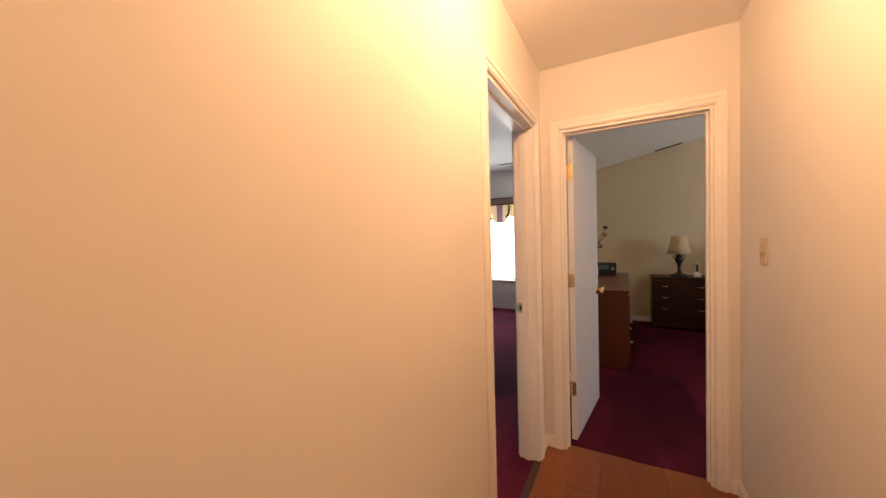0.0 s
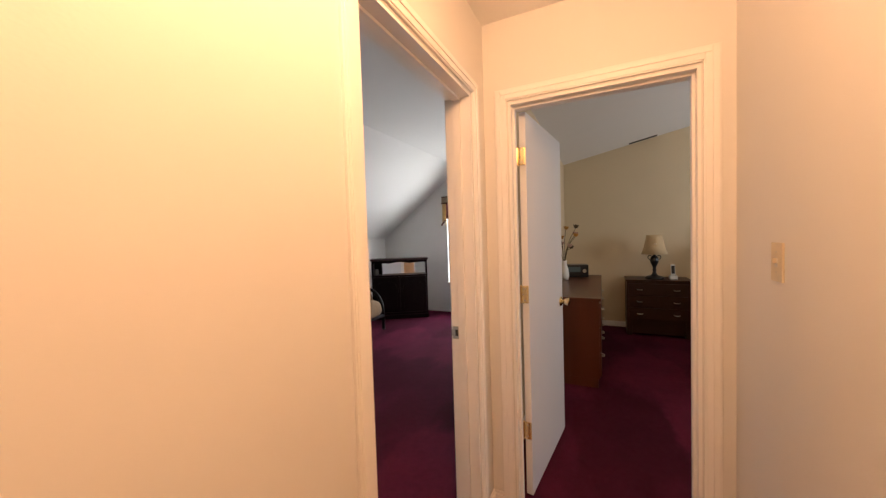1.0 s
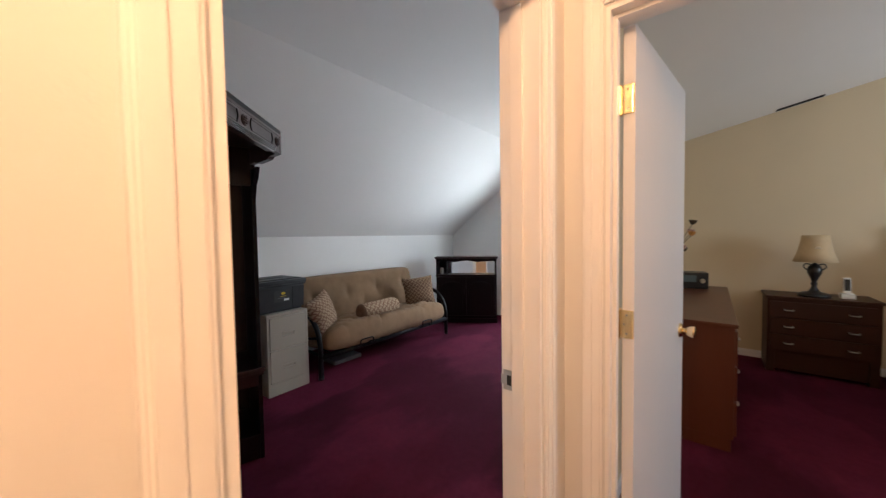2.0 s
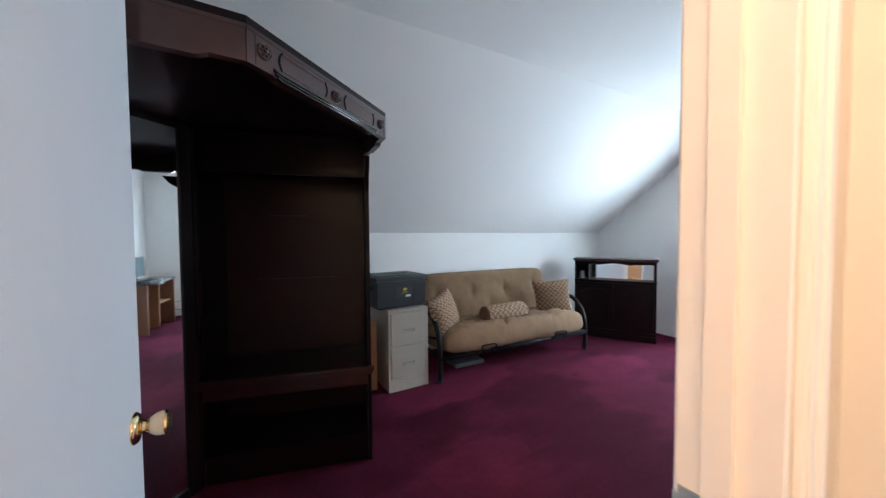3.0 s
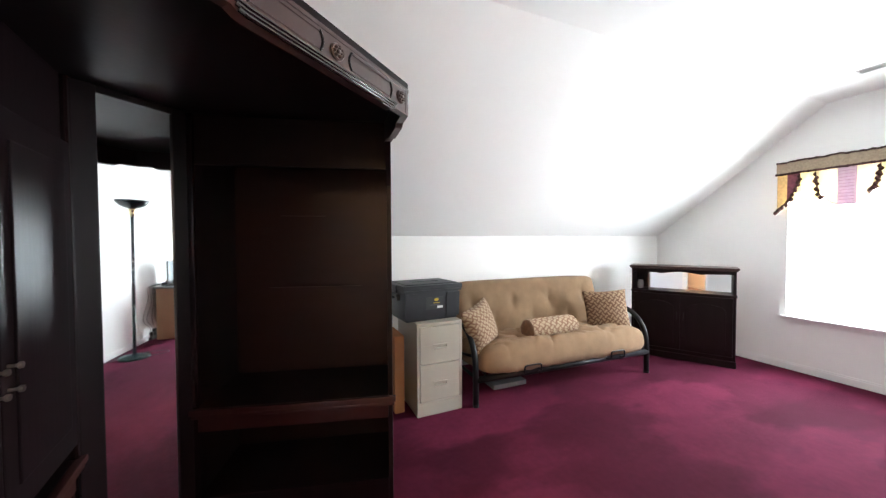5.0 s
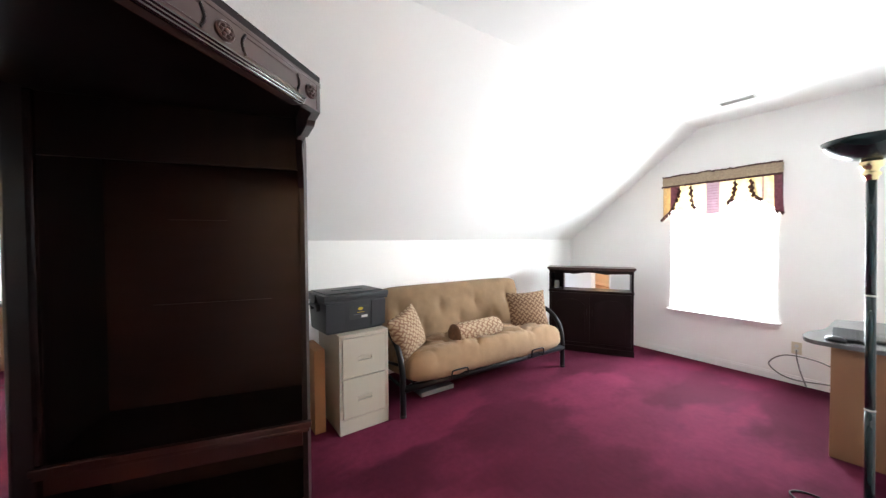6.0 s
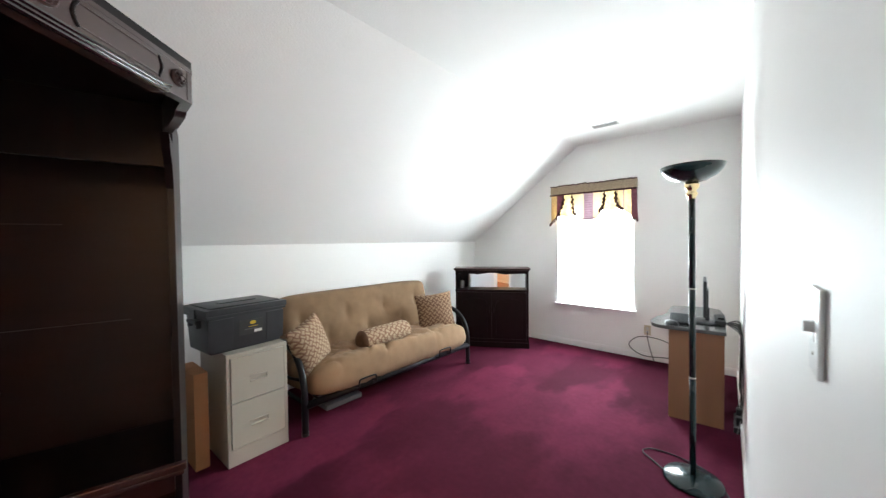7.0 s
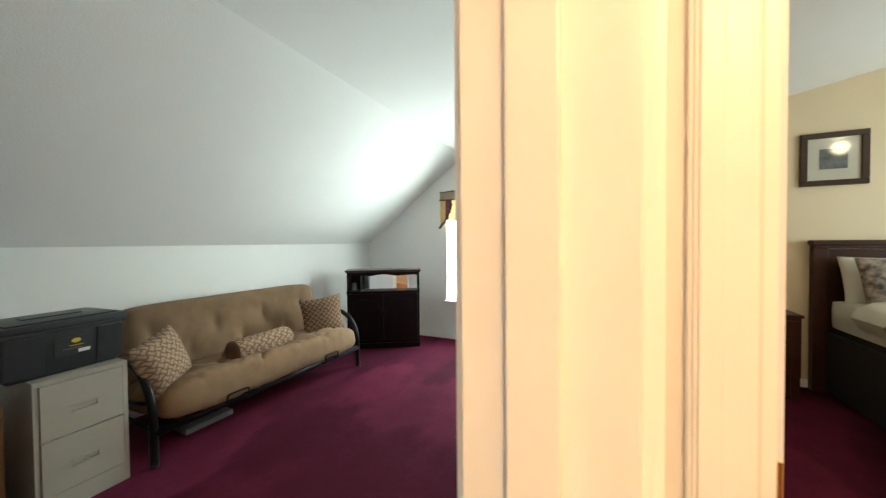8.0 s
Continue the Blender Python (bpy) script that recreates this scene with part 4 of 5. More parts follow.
def futon():
    h = (FY1 - FY0) / 2
    for s in (-1, 1):
        y = s * h
        pts = [(0.335, y, 0.0), (0.335, y, 0.2), (0.33, y, 0.33), (0.29, y, 0.46), (0.2, y, 0.56), (0.06, y, 0.615), (-0.12, y, 0.61), (-0.24, y, 0.56), (-0.29, y, 0.45), (-0.3, y, 0.25), (-0.3, y, 0.0)]
        arm = part("arm_frame", tube(bmesh.new(), pts, 0.0245, 12), BLACKMETAL, fut, "bent black tube arm and legs", True)
        part("cross_bar", tube(bmesh.new(), [(0.335, y, 0.235), (-0.3, y, 0.235)], 0.014, 10, False), BLACKMETAL, arm, "", True)
        for x in (0.335, -0.3):
            part("foot", lathe(bmesh.new(), [(0.026, 0.0), (0.026, 0.02), (0.022, 0.03), (0.0, 0.03)], 14, c=(x, y, 0)), PLASTIC, arm, "", True)
        part("arm_stay", tube(bmesh.new(), [(0.31, y, 0.40), (0.1, y, 0.36), (-0.28, y, 0.36)], 0.012, 8, False), BLACKMETAL, arm, "", True)
    part("front_rail", tube(bmesh.new(), [(0.335, -h, 0.215), (0.335, h, 0.215)], 0.027, 12, False), BLACKMETAL, fut, "", True)
    part("rear_rail", tube(bmesh.new(), [(-0.28, -h, 0.26), (-0.28, h, 0.26)], 0.017, 12, False), BLACKMETAL, fut, "", True)
    for y in (-0.465, 0.49):
        part("mattress_guard", tube(bmesh.new(), [(0.352, y - 0.085, 0.22), (0.405, y - 0.085, 0.235), (0.412, y - 0.082, 0.285), (0.412, y - 0.06, 0.3), (0.412, y + 0.06, 0.3), (0.412, y + 0.082, 0.285), (0.405, y + 0.085, 0.235), (0.352, y + 0.085, 0.22)], 0.007, 8), BLACKMETAL, fut, "black wire mattress guard", True)
    for i in range(9):
        y = -h + 0.1 + i * (2 * h - 0.2) / 8
        part("deck_bar", tube(bmesh.new(), [(0.33, y, 0.24), (-0.27, y, 0.275)], 0.008, 6, False), BLACKMETAL, fut)
    L = 2 * h - 0.05
    rows = [(-0.06, y) for y in (-0.66, -0.22, 0.22, 0.66)] + [(0.16, y) for y in (-0.44, 0.0, 0.44)]
    seat_m = pose(0.06, 0.0, 0.346, 0, -5, 0)
    part("seat_cushion", cushion(bmesh.new(), 0.69, L - 0.03, 0.268, 40, 110, 11.0, rows, 0.012, 0.023, m=seat_m, low=0.3), VELOUR, fut, "rumpled tan velour seat mattress", True)
    tb = [(x, y) for x in (-0.06,) for y in (-0.72, -0.26, 0.2, 0.66)] + [(0.13, y) for y in (-0.48, -0.03, 0.43)]
    back_m = pose(-0.285, 0.0, 0.64, 0, 76, 0)
    part("back_cushion", cushion(bmesh.new(), 0.62, L - 0.02, 0.2, 40, 110, 9.0, tb, 0.022, 0.008, m=back_m, seed=4.0, low=0.25), VELOUR, fut, "tufted tan velour back mattress", True)
    part("back_frame", boxes([(-0.4, -h + 0.05, 0.3, -0.37, h - 0.05, 0.33), (-0.44, -h + 0.05, 0.78, -0.41, h - 0.05, 0.81)], 0.006), BLACKMETAL, fut)


futon()
for label, m, seed, cloth in (("square woven basket-pattern pillow leaning on the futon arm", pose(-2.765, 0.835, 0.605, 76, 0, 116) @ pose(0, 0, 0, 0, 0, 14) @ Matrix.Diagonal((0.95, 0.95, 1.05, 1)), 1.0, WEAVE), ("square woven pillow upright on the futon, its shade put into a browner weave", pose(-2.80, 2.355, 0.605, 75, -4, 62) @ Matrix.Diagonal((1.08, 1.05, 1, 1)), 2.0, SHADEWEAVE)):
    single("throw_pillow", cushion(bmesh.new(), 0.41, 0.41, 0.17, 20, 20, 2.4, (), 0, 0.008, 0.07, seed=seed), cloth, label, "pillow", smooth=True, m=m, group="pillows on the futon")


def bolster():
    b = thing("bolster_pillow", "round woven bolster pillow lying on the futon seat", "pillow", pose(-2.74, 1.57, 0.525, 0, 0, 3) @ Matrix.Diagonal((1.15, 1.25, 1.15, 1)), group="pillows on the futon")
    bm = bmesh.new()
    uv = bm.loops.layers.uv.verify()
    prof = [(0.082, -0.215), (0.088, -0.2), (0.09, -0.1), (0.09, 0.1), (0.088, 0.2), (0.082, 0.215)]
    seg, rings = 28, []
    for r, y in prof:
        rings.append([bm.verts.new((r * math.cos(2 * math.pi * i / seg), y, r * 0.93 * math.sin(2 * math.pi * i / seg))) for i in range(seg)])
    for k in range(len(prof) - 1):
        for i in range(seg):
            f = bm.faces.new((rings[k][i], rings[k + 1][i], rings[k + 1][(i + 1) % seg], rings[k][(i + 1) % seg]))
            for lp, (a, c) in zip(f.loops, ((i, k), (i, k + 1), (i + 1, k + 1), (i + 1, k))):
                lp[uv].uv = (a / seg * 0.56, prof[c][1])
    part("body", bm, WEAVE, b, "", True)
    for s in (-1, 1):
        part("end_cap", lathe(bmesh.new(), [(0.082, 0.0), (0.07, 0.012), (0.04, 0.016), (0.012, 0.01), (0.0, 0.008)], 28, m=pose(0, s * 0.214, 0, -90 * s, 0, 0)), mat("brown_velvet", (0.14, 0.075, 0.042), 0.8, vary=0.2, scale=30) if s < 0 else bpy.data.materials["brown_velvet"], b, "brown gathered end", True)


bolster()
single("flat_case", B(-3.02, 0.98, 0.002, -2.78, 1.33, 0.045, bevel=0.008), PAPERG, "flat grey case lying under the futon", "case")

# ---- corner cabinet ----
SCP, SCQ = Vector((-3.063, 3.052)), Vector((-2.25, 3.55))
SCL = (SCQ - SCP).length
sc = thing("corner_cabinet", "low dark mahogany cabinet with mirrored open shelf set across the corner", "cabinet", pose(SCP.x, SCP.y, 0, 0, 0, math.degrees(math.atan2(SCQ.y - SCP.y, SCQ.x - SCP.x))))


def corner_cabinet():
    L, D, H = SCL, 0.28, 1.045
    part("side_panel", B(0.0, 0.0, 0.0, 0.025, D, H - 0.03, bevel=0.002), DARKWOOD, sc)
    part("side_panel", B(L - 0.025, 0.0, 0.0, L, D, H - 0.03, bevel=0.002), DARKWOOD, sc)
    part("back_panel", B(0.025, D - 0.012, 0.03, L - 0.025, D, H - 0.03), DARKWOOD, sc)
    part("top", boxes([(-0.022, -0.025, H - 0.022, L + 0.022, D + 0.005, H), (-0.012, -0.014, H - 0.036, L + 0.012, D, H - 0.022)], 0.005), CROWNWOOD, sc, "moulded mahogany top")
    poly = [(0.025, H - 0.036), (0.025, H - 0.075)] + [(0.025 + (L - 0.05) * i / 24, H - 0.072 + 0.012 * math.cos(4 * math.pi * i / 24) * (1 if 6 < i < 18 else 0.3)) for i in range(1, 24)] + [(L - 0.025, H - 0.075), (L - 0.025, H - 0.036)]
    bm = prism(bmesh.new(), poly, 0.0, 0.018, "y")
    part("valance", bm, DARKWOOD, sc, "scalloped top rail")
    part("shelf", B(-0.006, -0.012, 0.735, L + 0.006, D - 0.012, 0.762, bevel=0.005), DARKWOOD, sc)
    part("mirror", B(0.171, 0.125, 0.764, L - 0.027, 0.131, H - 0.04), MIRROR, sc, "mirror at the back of the open shelf")
    part("shelf_divider", B(0.155, 0.04, 0.762, 0.17, D - 0.012, H - 0.04), DARKWOOD, sc)
    part("plinth", boxes([(-0.006, -0.014, 0.0, L + 0.006, 0.0, 0.07)], 0.006), DARKWOOD, sc)
    part("bottom_rail", B(0.025, 0.0, 0.07, L - 0.025, 0.02, 0.11, bevel=0.002), DARKWOOD, sc)
    for k, (a, b) in enumerate(((0.027, L / 2 - 0.002), (L / 2 + 0.002, L - 0.027))):
        d = part("door", B(a, -0.012, 0.115, b, 0.006, 0.728, bevel=0.004), DARKWOOD, sc)
        w = b - a
        arch = [(a + 0.06, 0.18), (b - 0.06, 0.18), (b - 0.06, 0.58)] + [(a + w / 2 + (w / 2 - 0.06) * math.cos(math.pi * i / 12), 0.58 + 0.07 * math.sin(math.pi * i / 12)) for i in range(1, 12)] + [(a + 0.06, 0.58)]
        part("raised_panel", prism(bmesh.new(), arch, -0.02, -0.011, "y"), DARKWOOD, d, "arched raised panel")
        bm = bmesh.new()
        tube(bm, [(p, -0.014, q) for p, q in arch], 0.005, 6, False, True)
        part("panel_bead", bm, DARKWOOD, d, "", True)
        px = L / 2 + (-0.03 if k == 0 else 0.03)
        part("pull", tube(bmesh.new(), [(px, -0.012, 0.46), (px, -0.028, 0.464), (px, -0.03, 0.495), (px, -0.028, 0.526), (px, -0.012, 0.53)], 0.003, 8), CORDB, d, "slim metal pull", True)


corner_cabinet()
jar = thing("glass_jar", "small clear jar on the cabinet shelf", "jar", Matrix.Translation((*(SCP + (SCQ - SCP) * 0.07 + Vector((-0.06, 0.12))), 0.7625)))
part("body", lathe(bmesh.new(), [(0.0, 0.0), (0.03, 0.0), (0.034, 0.01), (0.034, 0.07), (0.028, 0.085), (0.028, 0.1), (0.0, 0.1)], 20), mat("frosted_jar", (0.4, 0.4, 0.38), 0.25), jar, "", True)

# ---- valance ----


def valance():
    x0, x1, yb = -2.13, -1.1, WY - 0.065
    TOP, HEM = 2.128, 2.005
    v = thing("window_valance", "swagged window valance in tan, gold, cream and burgundy", "valance", Matrix.Identity(4))
    bm = bmesh.new()
    n = 44
    cols = []

    def crest(x):
        return 0.013 * noise.noise(Vector((x * 5, 1, 0))) + 0.007 * noise.noise(Vector((x * 21, 2, 0)))
    for i in range(n + 1):
        x = x0 + (x1 - x0) * i / n
        w = crest(x)
        f = 0.008 * math.sin(x * 46) * noise.noise(Vector((x * 9, 0, 4)))
        sec = [(yb + f, HEM + w * 0.4), (yb - 0.012 + f, HEM + 0.01), (yb - 0.016 + f, 2.06), (yb - 0.010 + f, TOP - 0.016 + w), (yb + 0.01, TOP + w * 1.6), (WY - 0.001, TOP - 0.005 + w * 1.6), (WY - 0.001, HEM + 0.005), (yb + 0.02, HEM - 0.002)]
        cols.append([bm.verts.new((x, y, z)) for y, z in sec])
    for a, b in zip(cols, cols[1:]):
        for k in range(8):
            bm.faces.new((a[k], b[k], b[(k + 1) % 8], a[(k + 1) % 8]))
    bm.faces.new(cols[0])
    bm.faces.new(cols[-1][::-1])
    bmesh.ops.recalc_face_normals(bm, faces=bm.faces)
    part("header", bm, TANF, v, "tan brocade padded header", True)
    for z, dy, r, k in ((HEM + 0.002, -0.016, 0.0145, 0.4), (TOP - 0.002, -0.005, 0.0115, 1.6)):
        bm = bmesh.new()
        for i in range(61):
            x = x0 + (x1 - x0) * i / 60
            rr = r * (0.85 + 0.35 * noise.noise(Vector((x * 40, z, 3))))
            lathe(bm, [(0.0, -rr), (rr * 0.8, -rr * 0.55), (rr, 0.0), (rr * 0.8, rr * 0.55), (0.0, rr)], 6, c=(x, yb + dy, z + crest(x) * k))
        part("header_cord", bm, FRINGE, v, "dark ruched welt cord", True)

    def cloth(name, a, b, bottom, material, label, off=0.0, fold=0.006, freq=60.0, spread=0.0, lean=0.0):
        """A thin hanging panel; its lower edge widens by spread and drifts by lean."""
        bm = bmesh.new()
        n, k = 14, 9
        front, back = [], []
        for i in range(n + 1):
            u = i / n
            xt = a + (b - a) * u
            zb = bottom(u, xt)
            rf, rb = [], []
            for j in range(k + 1):
                q = j / k
                x = xt + q * (spread * (u - 0.5) + lean)
                z = HEM + 0.006 + (zb - HEM - 0.006) * q
                y = yb + off + fold * math.sin(x * freq + 1.3 * q) * (0.3 + 0.7 * q) + 0.004 * noise.noise(Vector((x * 12, z * 12, off * 50)))
                rf.append(bm.verts.new((x, y, z)))
                rb.append(bm.verts.new((x, y + 0.003, z)))
            front.append(rf)
            back.append(rb)
        for i in range(n):
            for j in range(k):
                bm.faces.new((front[i][j], front[i][j + 1], front[i + 1][j + 1], front[i + 1][j]))
                bm.faces.new((back[i][j], back[i + 1][j], back[i + 1][j + 1], back[i][j + 1]))
        for i in range(n):
            bm.faces.new((front[i][k], back[i][k], back[i + 1][k], front[i + 1][k]))
        for r0, r1 in ((front[0], back[0]), (back[n], front[n])):
            for j in range(k):
                bm.faces.new((r0[j], r1[j], r1[j + 1], r0[j + 1]))
        return part(name, bm, material, v, label, True)

    def fringe(pts, off, beads, big=0.018):
        """Dark cord along a line with small hanging tufts."""
        line = smooth_line([(x, yb + off, z) for x, z in pts], 8)
        t = tube(bmesh.new(), [tuple(p) for p in line], 0.006, 6, False)
        for i in range(beads):
            p = line[int((i + 0.5) / beads * (len(line) - 1))]
            g = big * (0.8 + 0.4 * ((i * 7) % 5) / 4)
            lathe(t, [(0.0, 0.004), (g * 0.8, -g * 0.5), (g, -g * 1.3), (0.0, -g * 2.4)], 6, c=(p.x + (0.006 if i % 2 else -0.006), p.y, p.z))
        part("fringe", t, FRINGE, v, "dark tufted fringe", True)
    # End panels added to block window light leaking past the valance onto the wall.
    for xa in (x0 + 0.002, x1 - 0.006):
        part("return", B(xa, yb + 0.004, 1.72, xa + 0.004, WY - 0.001, HEM), BURG if xa > -1.5 else AMBER, v, "cloth end panel added to stop light leaking past the valance")

    def left_edge(u, x):
        w = (x - x0) / (-1.951 - x0)
        return 1.64 + 0.13 * w + 0.235 * w ** 4
    cloth("jabot", x0 + 0.004, -2.045, left_edge, AMBER, "gold striped side drop", -0.004, 0.004)
    cloth("jabot", -2.047, -1.953, left_edge, BURG, "burgundy side drop", -0.008, 0.004)
    fringe([(-1.953, 1.99), (-1.962, 1.91), (-1.995, 1.82), (-2.05, 1.72), (-2.10, 1.67), (x0 - 0.004, 1.63)], -0.014, 15)
    cloth("gold_tail", -1.962, -1.83, lambda u, x: 1.72 + 0.012 * math.sin(9 * u), GOLD, "pleated gold satin tail", 0.004, 0.009, 75.0, spread=0.1, lean=-0.02)
    fringe([(-1.842, 1.99), (-1.836, 1.90), (-1.822, 1.80), (-1.795, 1.74)], -0.012, 9)

    def big_swag(u, x):
        w = (x + 1.642) / 0.2
        return 1.665 + 0.33 * min(1.0, abs(w)) ** 4
    for a, b, material, label in ((-1.84, -1.70, CREAMF, "cream satin part of the swag"), (-1.702, -1.583, LILAC, "mauve striped middle of the swag"), (-1.585, -1.444, CREAMF, "cream satin part of the swag")):
        cloth("swag", a, b, big_swag, material, label, 0.010 if material == CREAMF else 0.006, 0.005, 70.0)
    part("swag_edge", tube(bmesh.new(), [(-1.80 + 0.316 * i / 20, yb + 0.004, big_swag(0, -1.80 + 0.316 * i / 20)) for i in range(21)], 0.005, 6), LILAC, v, "mauve edge binding", True)
    for k in range(10):
        z = 1.965 - 0.029 * k
        part("stripe", B(-1.69, yb - 0.004, z, -1.594, yb - 0.0015, z + 0.005), PLUM, v, "woven plum stripe")
    fringe([(-1.446, 1.99), (-1.45, 1.91), (-1.468, 1.83), (-1.515, 1.775)], -0.012, 10)
    cloth("gold_tail", -1.452, -1.308, lambda u, x: 1.77 + 0.012 * math.sin(9 * u), GOLD, "pleated gold satin tail", 0.004, 0.009, 75.0, spread=0.1)
    fringe([(-1.322, 1.99), (-1.316, 1.91), (-1.295, 1.83), (-1.245, 1.785)], -0.012, 10)

    def right_edge(u, x):
        w = (x + 1.318) / 0.21
        return 1.93 - 0.28 * min(1.0, max(0.0, w)) ** 0.55
    cloth("swag", -1.316, -1.236, right_edge, CREAMF, "cream satin part of the swag", 0.008, 0.005, 70.0)
    cloth("stripe", -1.244, -1.228, right_edge, LILAC, "narrow mauve stripe", 0.004, 0.002)
    cloth("swag", -1.232, -1.15, right_edge, GOLD, "gold satin part of the swag", 0.008, 0.005, 70.0)
    cloth("jabot", -1.154, x1 - 0.003, lambda u, x: 1.655 - 0.025 * u, BURG, "burgundy side drop", -0.008, 0.005, spread=0.02, lean=0.015)
    fringe([(-1.155, 1.665), (-1.12, 1.65), (-1.075, 1.632)], -0.012, 5, 0.010)


valance()

# ---- floor lamp ----
fl = thing("floor_lamp", "dark green torchiere floor lamp with brass neck standing on the carpet", "floor lamp", pose(-0.395, 1.93, 0, 0.0, -0.5, 0))
part("base", lathe(bmesh.new(), [(0.0, 0.0), (0.148, 0.0), (0.15, 0.008), (0.14, 0.02), (0.06, 0.035), (0.022, 0.042), (0.0, 0.042)], 40), LAMPGREEN, fl, "domed dark green base", True)
for z0, z1 in ((0.04, 0.602), (0.61, 1.118), (1.126, 1.64)):
    part("pole", lathe(bmesh.new(), [(0.0, z0), (0.0165, z0), (0.0165, z1), (0.0, z1)], 18), LAMPGREEN, fl, "", True)
for z in (0.606, 1.122):
    part("ring", lathe(bmesh.new(), [(0.0, z - 0.004), (0.0172, z - 0.004), (0.0176, z), (0.0172, z + 0.004), (0, z + 0.004)], 18), NICKEL, fl, "thin steel joint ring", True)
part("neck", lathe(bmesh.new(), [(0.0, 1.64), (0.02, 1.64), (0.021, 1.655), (0.028, 1.66), (0.03, 1.67), (0.022, 1.677), (0.024, 1.69), (0.034, 1.70), (0.036, 1.72), (0.03, 1.735), (0.0, 1.735)], 24), BRASS, fl, "stepped brass neck", True)
part("bowl", lathe(bmesh.new(), [(0.03, 1.73), (0.07, 1.74), (0.115, 1.765), (0.145, 1.80), (0.155, 1.825), (0.152, 1.826), (0.14, 1.80), (0.11, 1.77), (0.06, 1.75), (0.0, 1.745)], 40), LAMPGREEN, fl, "dark green uplight bowl", True)
part("cord", tube(bmesh.new(), [(-0.1, -0.05, 0.012), (-0.2, 0.05, 0.006), (-0.28, 0.13, 0.006), (-0.22, 0.2, 0.006), (-0.05, 0.19, 0.006), (0.1, 0.1, 0.006), (0.2, -0.2, 0.006), (0.225, -0.6, 0.01), (0.225, -0.77, 0.15), (0.2, -0.78, 0.38), (0.22, -0.78, 0.42)], 0.004, 6), CORDB, fl, "black power cord trailing on the carpet", True)

# ---- desk and what stands on it ----
DKM = pose(-0.615, 2.70, 0, 0, 0, 4)
dk = thing("computer_desk", "maple laminate computer desk with a rounded grey top", "desk", DKM)
part("end_panel", B(0.0, 0.0, 0.0, 0.342, 0.022, 0.705, bevel=0.002), MAPLE, dk)
part("end_panel", B(0.0, 0.88, 0.0, 0.342, 0.902, 0.705, bevel=0.002), MAPLE, dk)
part("modesty_panel", B(0.318, 0.022, 0.25, 0.338, 0.88, 0.705, bevel=0.002), MAPLE, dk)
part("shelf", B(0.05, 0.5, 0.36, 0.318, 0.88, 0.378, bevel=0.002), MAPLE, dk)
part("divider", B(0.05, 0.48, 0.0, 0.318, 0.5, 0.705, bevel=0.002), MAPLE, dk)
top = [(0.348, -0.05), (0.348, 0.93), (0.02, 0.93), (-0.03, 0.8), (-0.05, 0.45), (-0.10, 0.3), (-0.125, 0.18), (-0.13, 0.08), (-0.105, 0.0), (-0.05, -0.042), (0.05, -0.052)]
bm = prism(bmesh.new(), [(p.x, p.y) for p in smooth_line([(x, y, 0) for x, y in top], 3)], 0.706, 0.732)
part("desk_top", bm, GREYTOP, dk, "grey laminate top with rounded corner")
mon = thing("monitor", "flat black computer monitor on an oval foot on the desk", "monitor", pose(-0.405, 2.98, 0.7325, 0, 0, 3.5))
part("foot", lathe(bmesh.new(), [(0.0, 0.0), (0.115, 0.0), (0.118, 0.008), (0.09, 0.016), (0.0, 0.02)], 32, sy=1.15), PLASTIC, mon, "glossy oval foot", True)
part("stem", B(0.0, -0.03, 0.015, 0.03, 0.03, 0.12, bevel=0.006), PLASTIC, mon)
part("housing", boxes([(-0.012, -0.21, 0.07, 0.01, 0.21, 0.35), (0.01, -0.1, 0.13, 0.022, 0.1, 0.27)], 0.005), PLASTIC, mon)
part("screen", B(-0.0135, -0.195, 0.088, -0.012, 0.195, 0.335), SCREEN, mon, "dark blue-grey screen")
kb = thing("keyboard", "black computer keyboard lying on the desk", "keyboard", pose(-0.57, 2.95, 0.7325, 0, 0, 6))
part("case", B(-0.07, -0.2, 0.0, 0.07, 0.2, 0.018, bevel=0.005), KEYCAP, kb)
kme = mesh_of("key", B(-0.0085, -0.0085, 0.018, 0.0085, 0.0085, 0.0215), KEYCAP)
for i in range(5):
    for j in range(18):
        k = new("key", kme)
        k.parent, k.location = kb, (-0.045 + i * 0.021, -0.18 + j * 0.021, 0)
ms = thing("computer_mouse", "black computer mouse on the desk", "mouse", pose(-0.6, 2.74, 0.7325, 0, 0, 60))
part("shell", lathe(bmesh.new(), [(0.0, 0.0), (0.03, 0.0), (0.032, 0.008), (0.026, 0.022), (0.012, 0.03), (0.0, 0.031)], 20, sy=1.7), PLASTIC, ms, "", True)
part("wheel", lathe(bmesh.new(), [(0.006, -0.003), (0.006, 0.003)], 10, m=pose(0, -0.025, 0.026, 0, 90, 0)), CORD, ms)
pb = thing("router_box", "black modem box with cables behind the monitor", "modem", pose(-0.30, 3.06, 0.7325, 0, 0, 4))
part("case", B(-0.05, -0.16, 0, 0.02, 0.12, 0.035, bevel=0.005), PLASTIC, pb)
part("stand", B(-0.03, -0.1, 0.0352, 0.01, 0.06, 0.05, bevel=0.003), PLASTIC, pb)
loops = [[(-0.995, WY - 0.01, 0.33), (-0.985, WY - 0.05, 0.26), (-0.955, WY - 0.06, 0.13), (-0.92, WY - 0.06, 0.02)],
         [(-0.64, 3.62, 0.3), (-0.84, 3.84, 0.31), (-1.05, 3.92, 0.29), (-1.16, 3.92, 0.19), (-1.10, 3.92, 0.11), (-0.98, 3.89, 0.085), (-0.8, 3.76, 0.14), (-0.64, 3.6, 0.2)]]
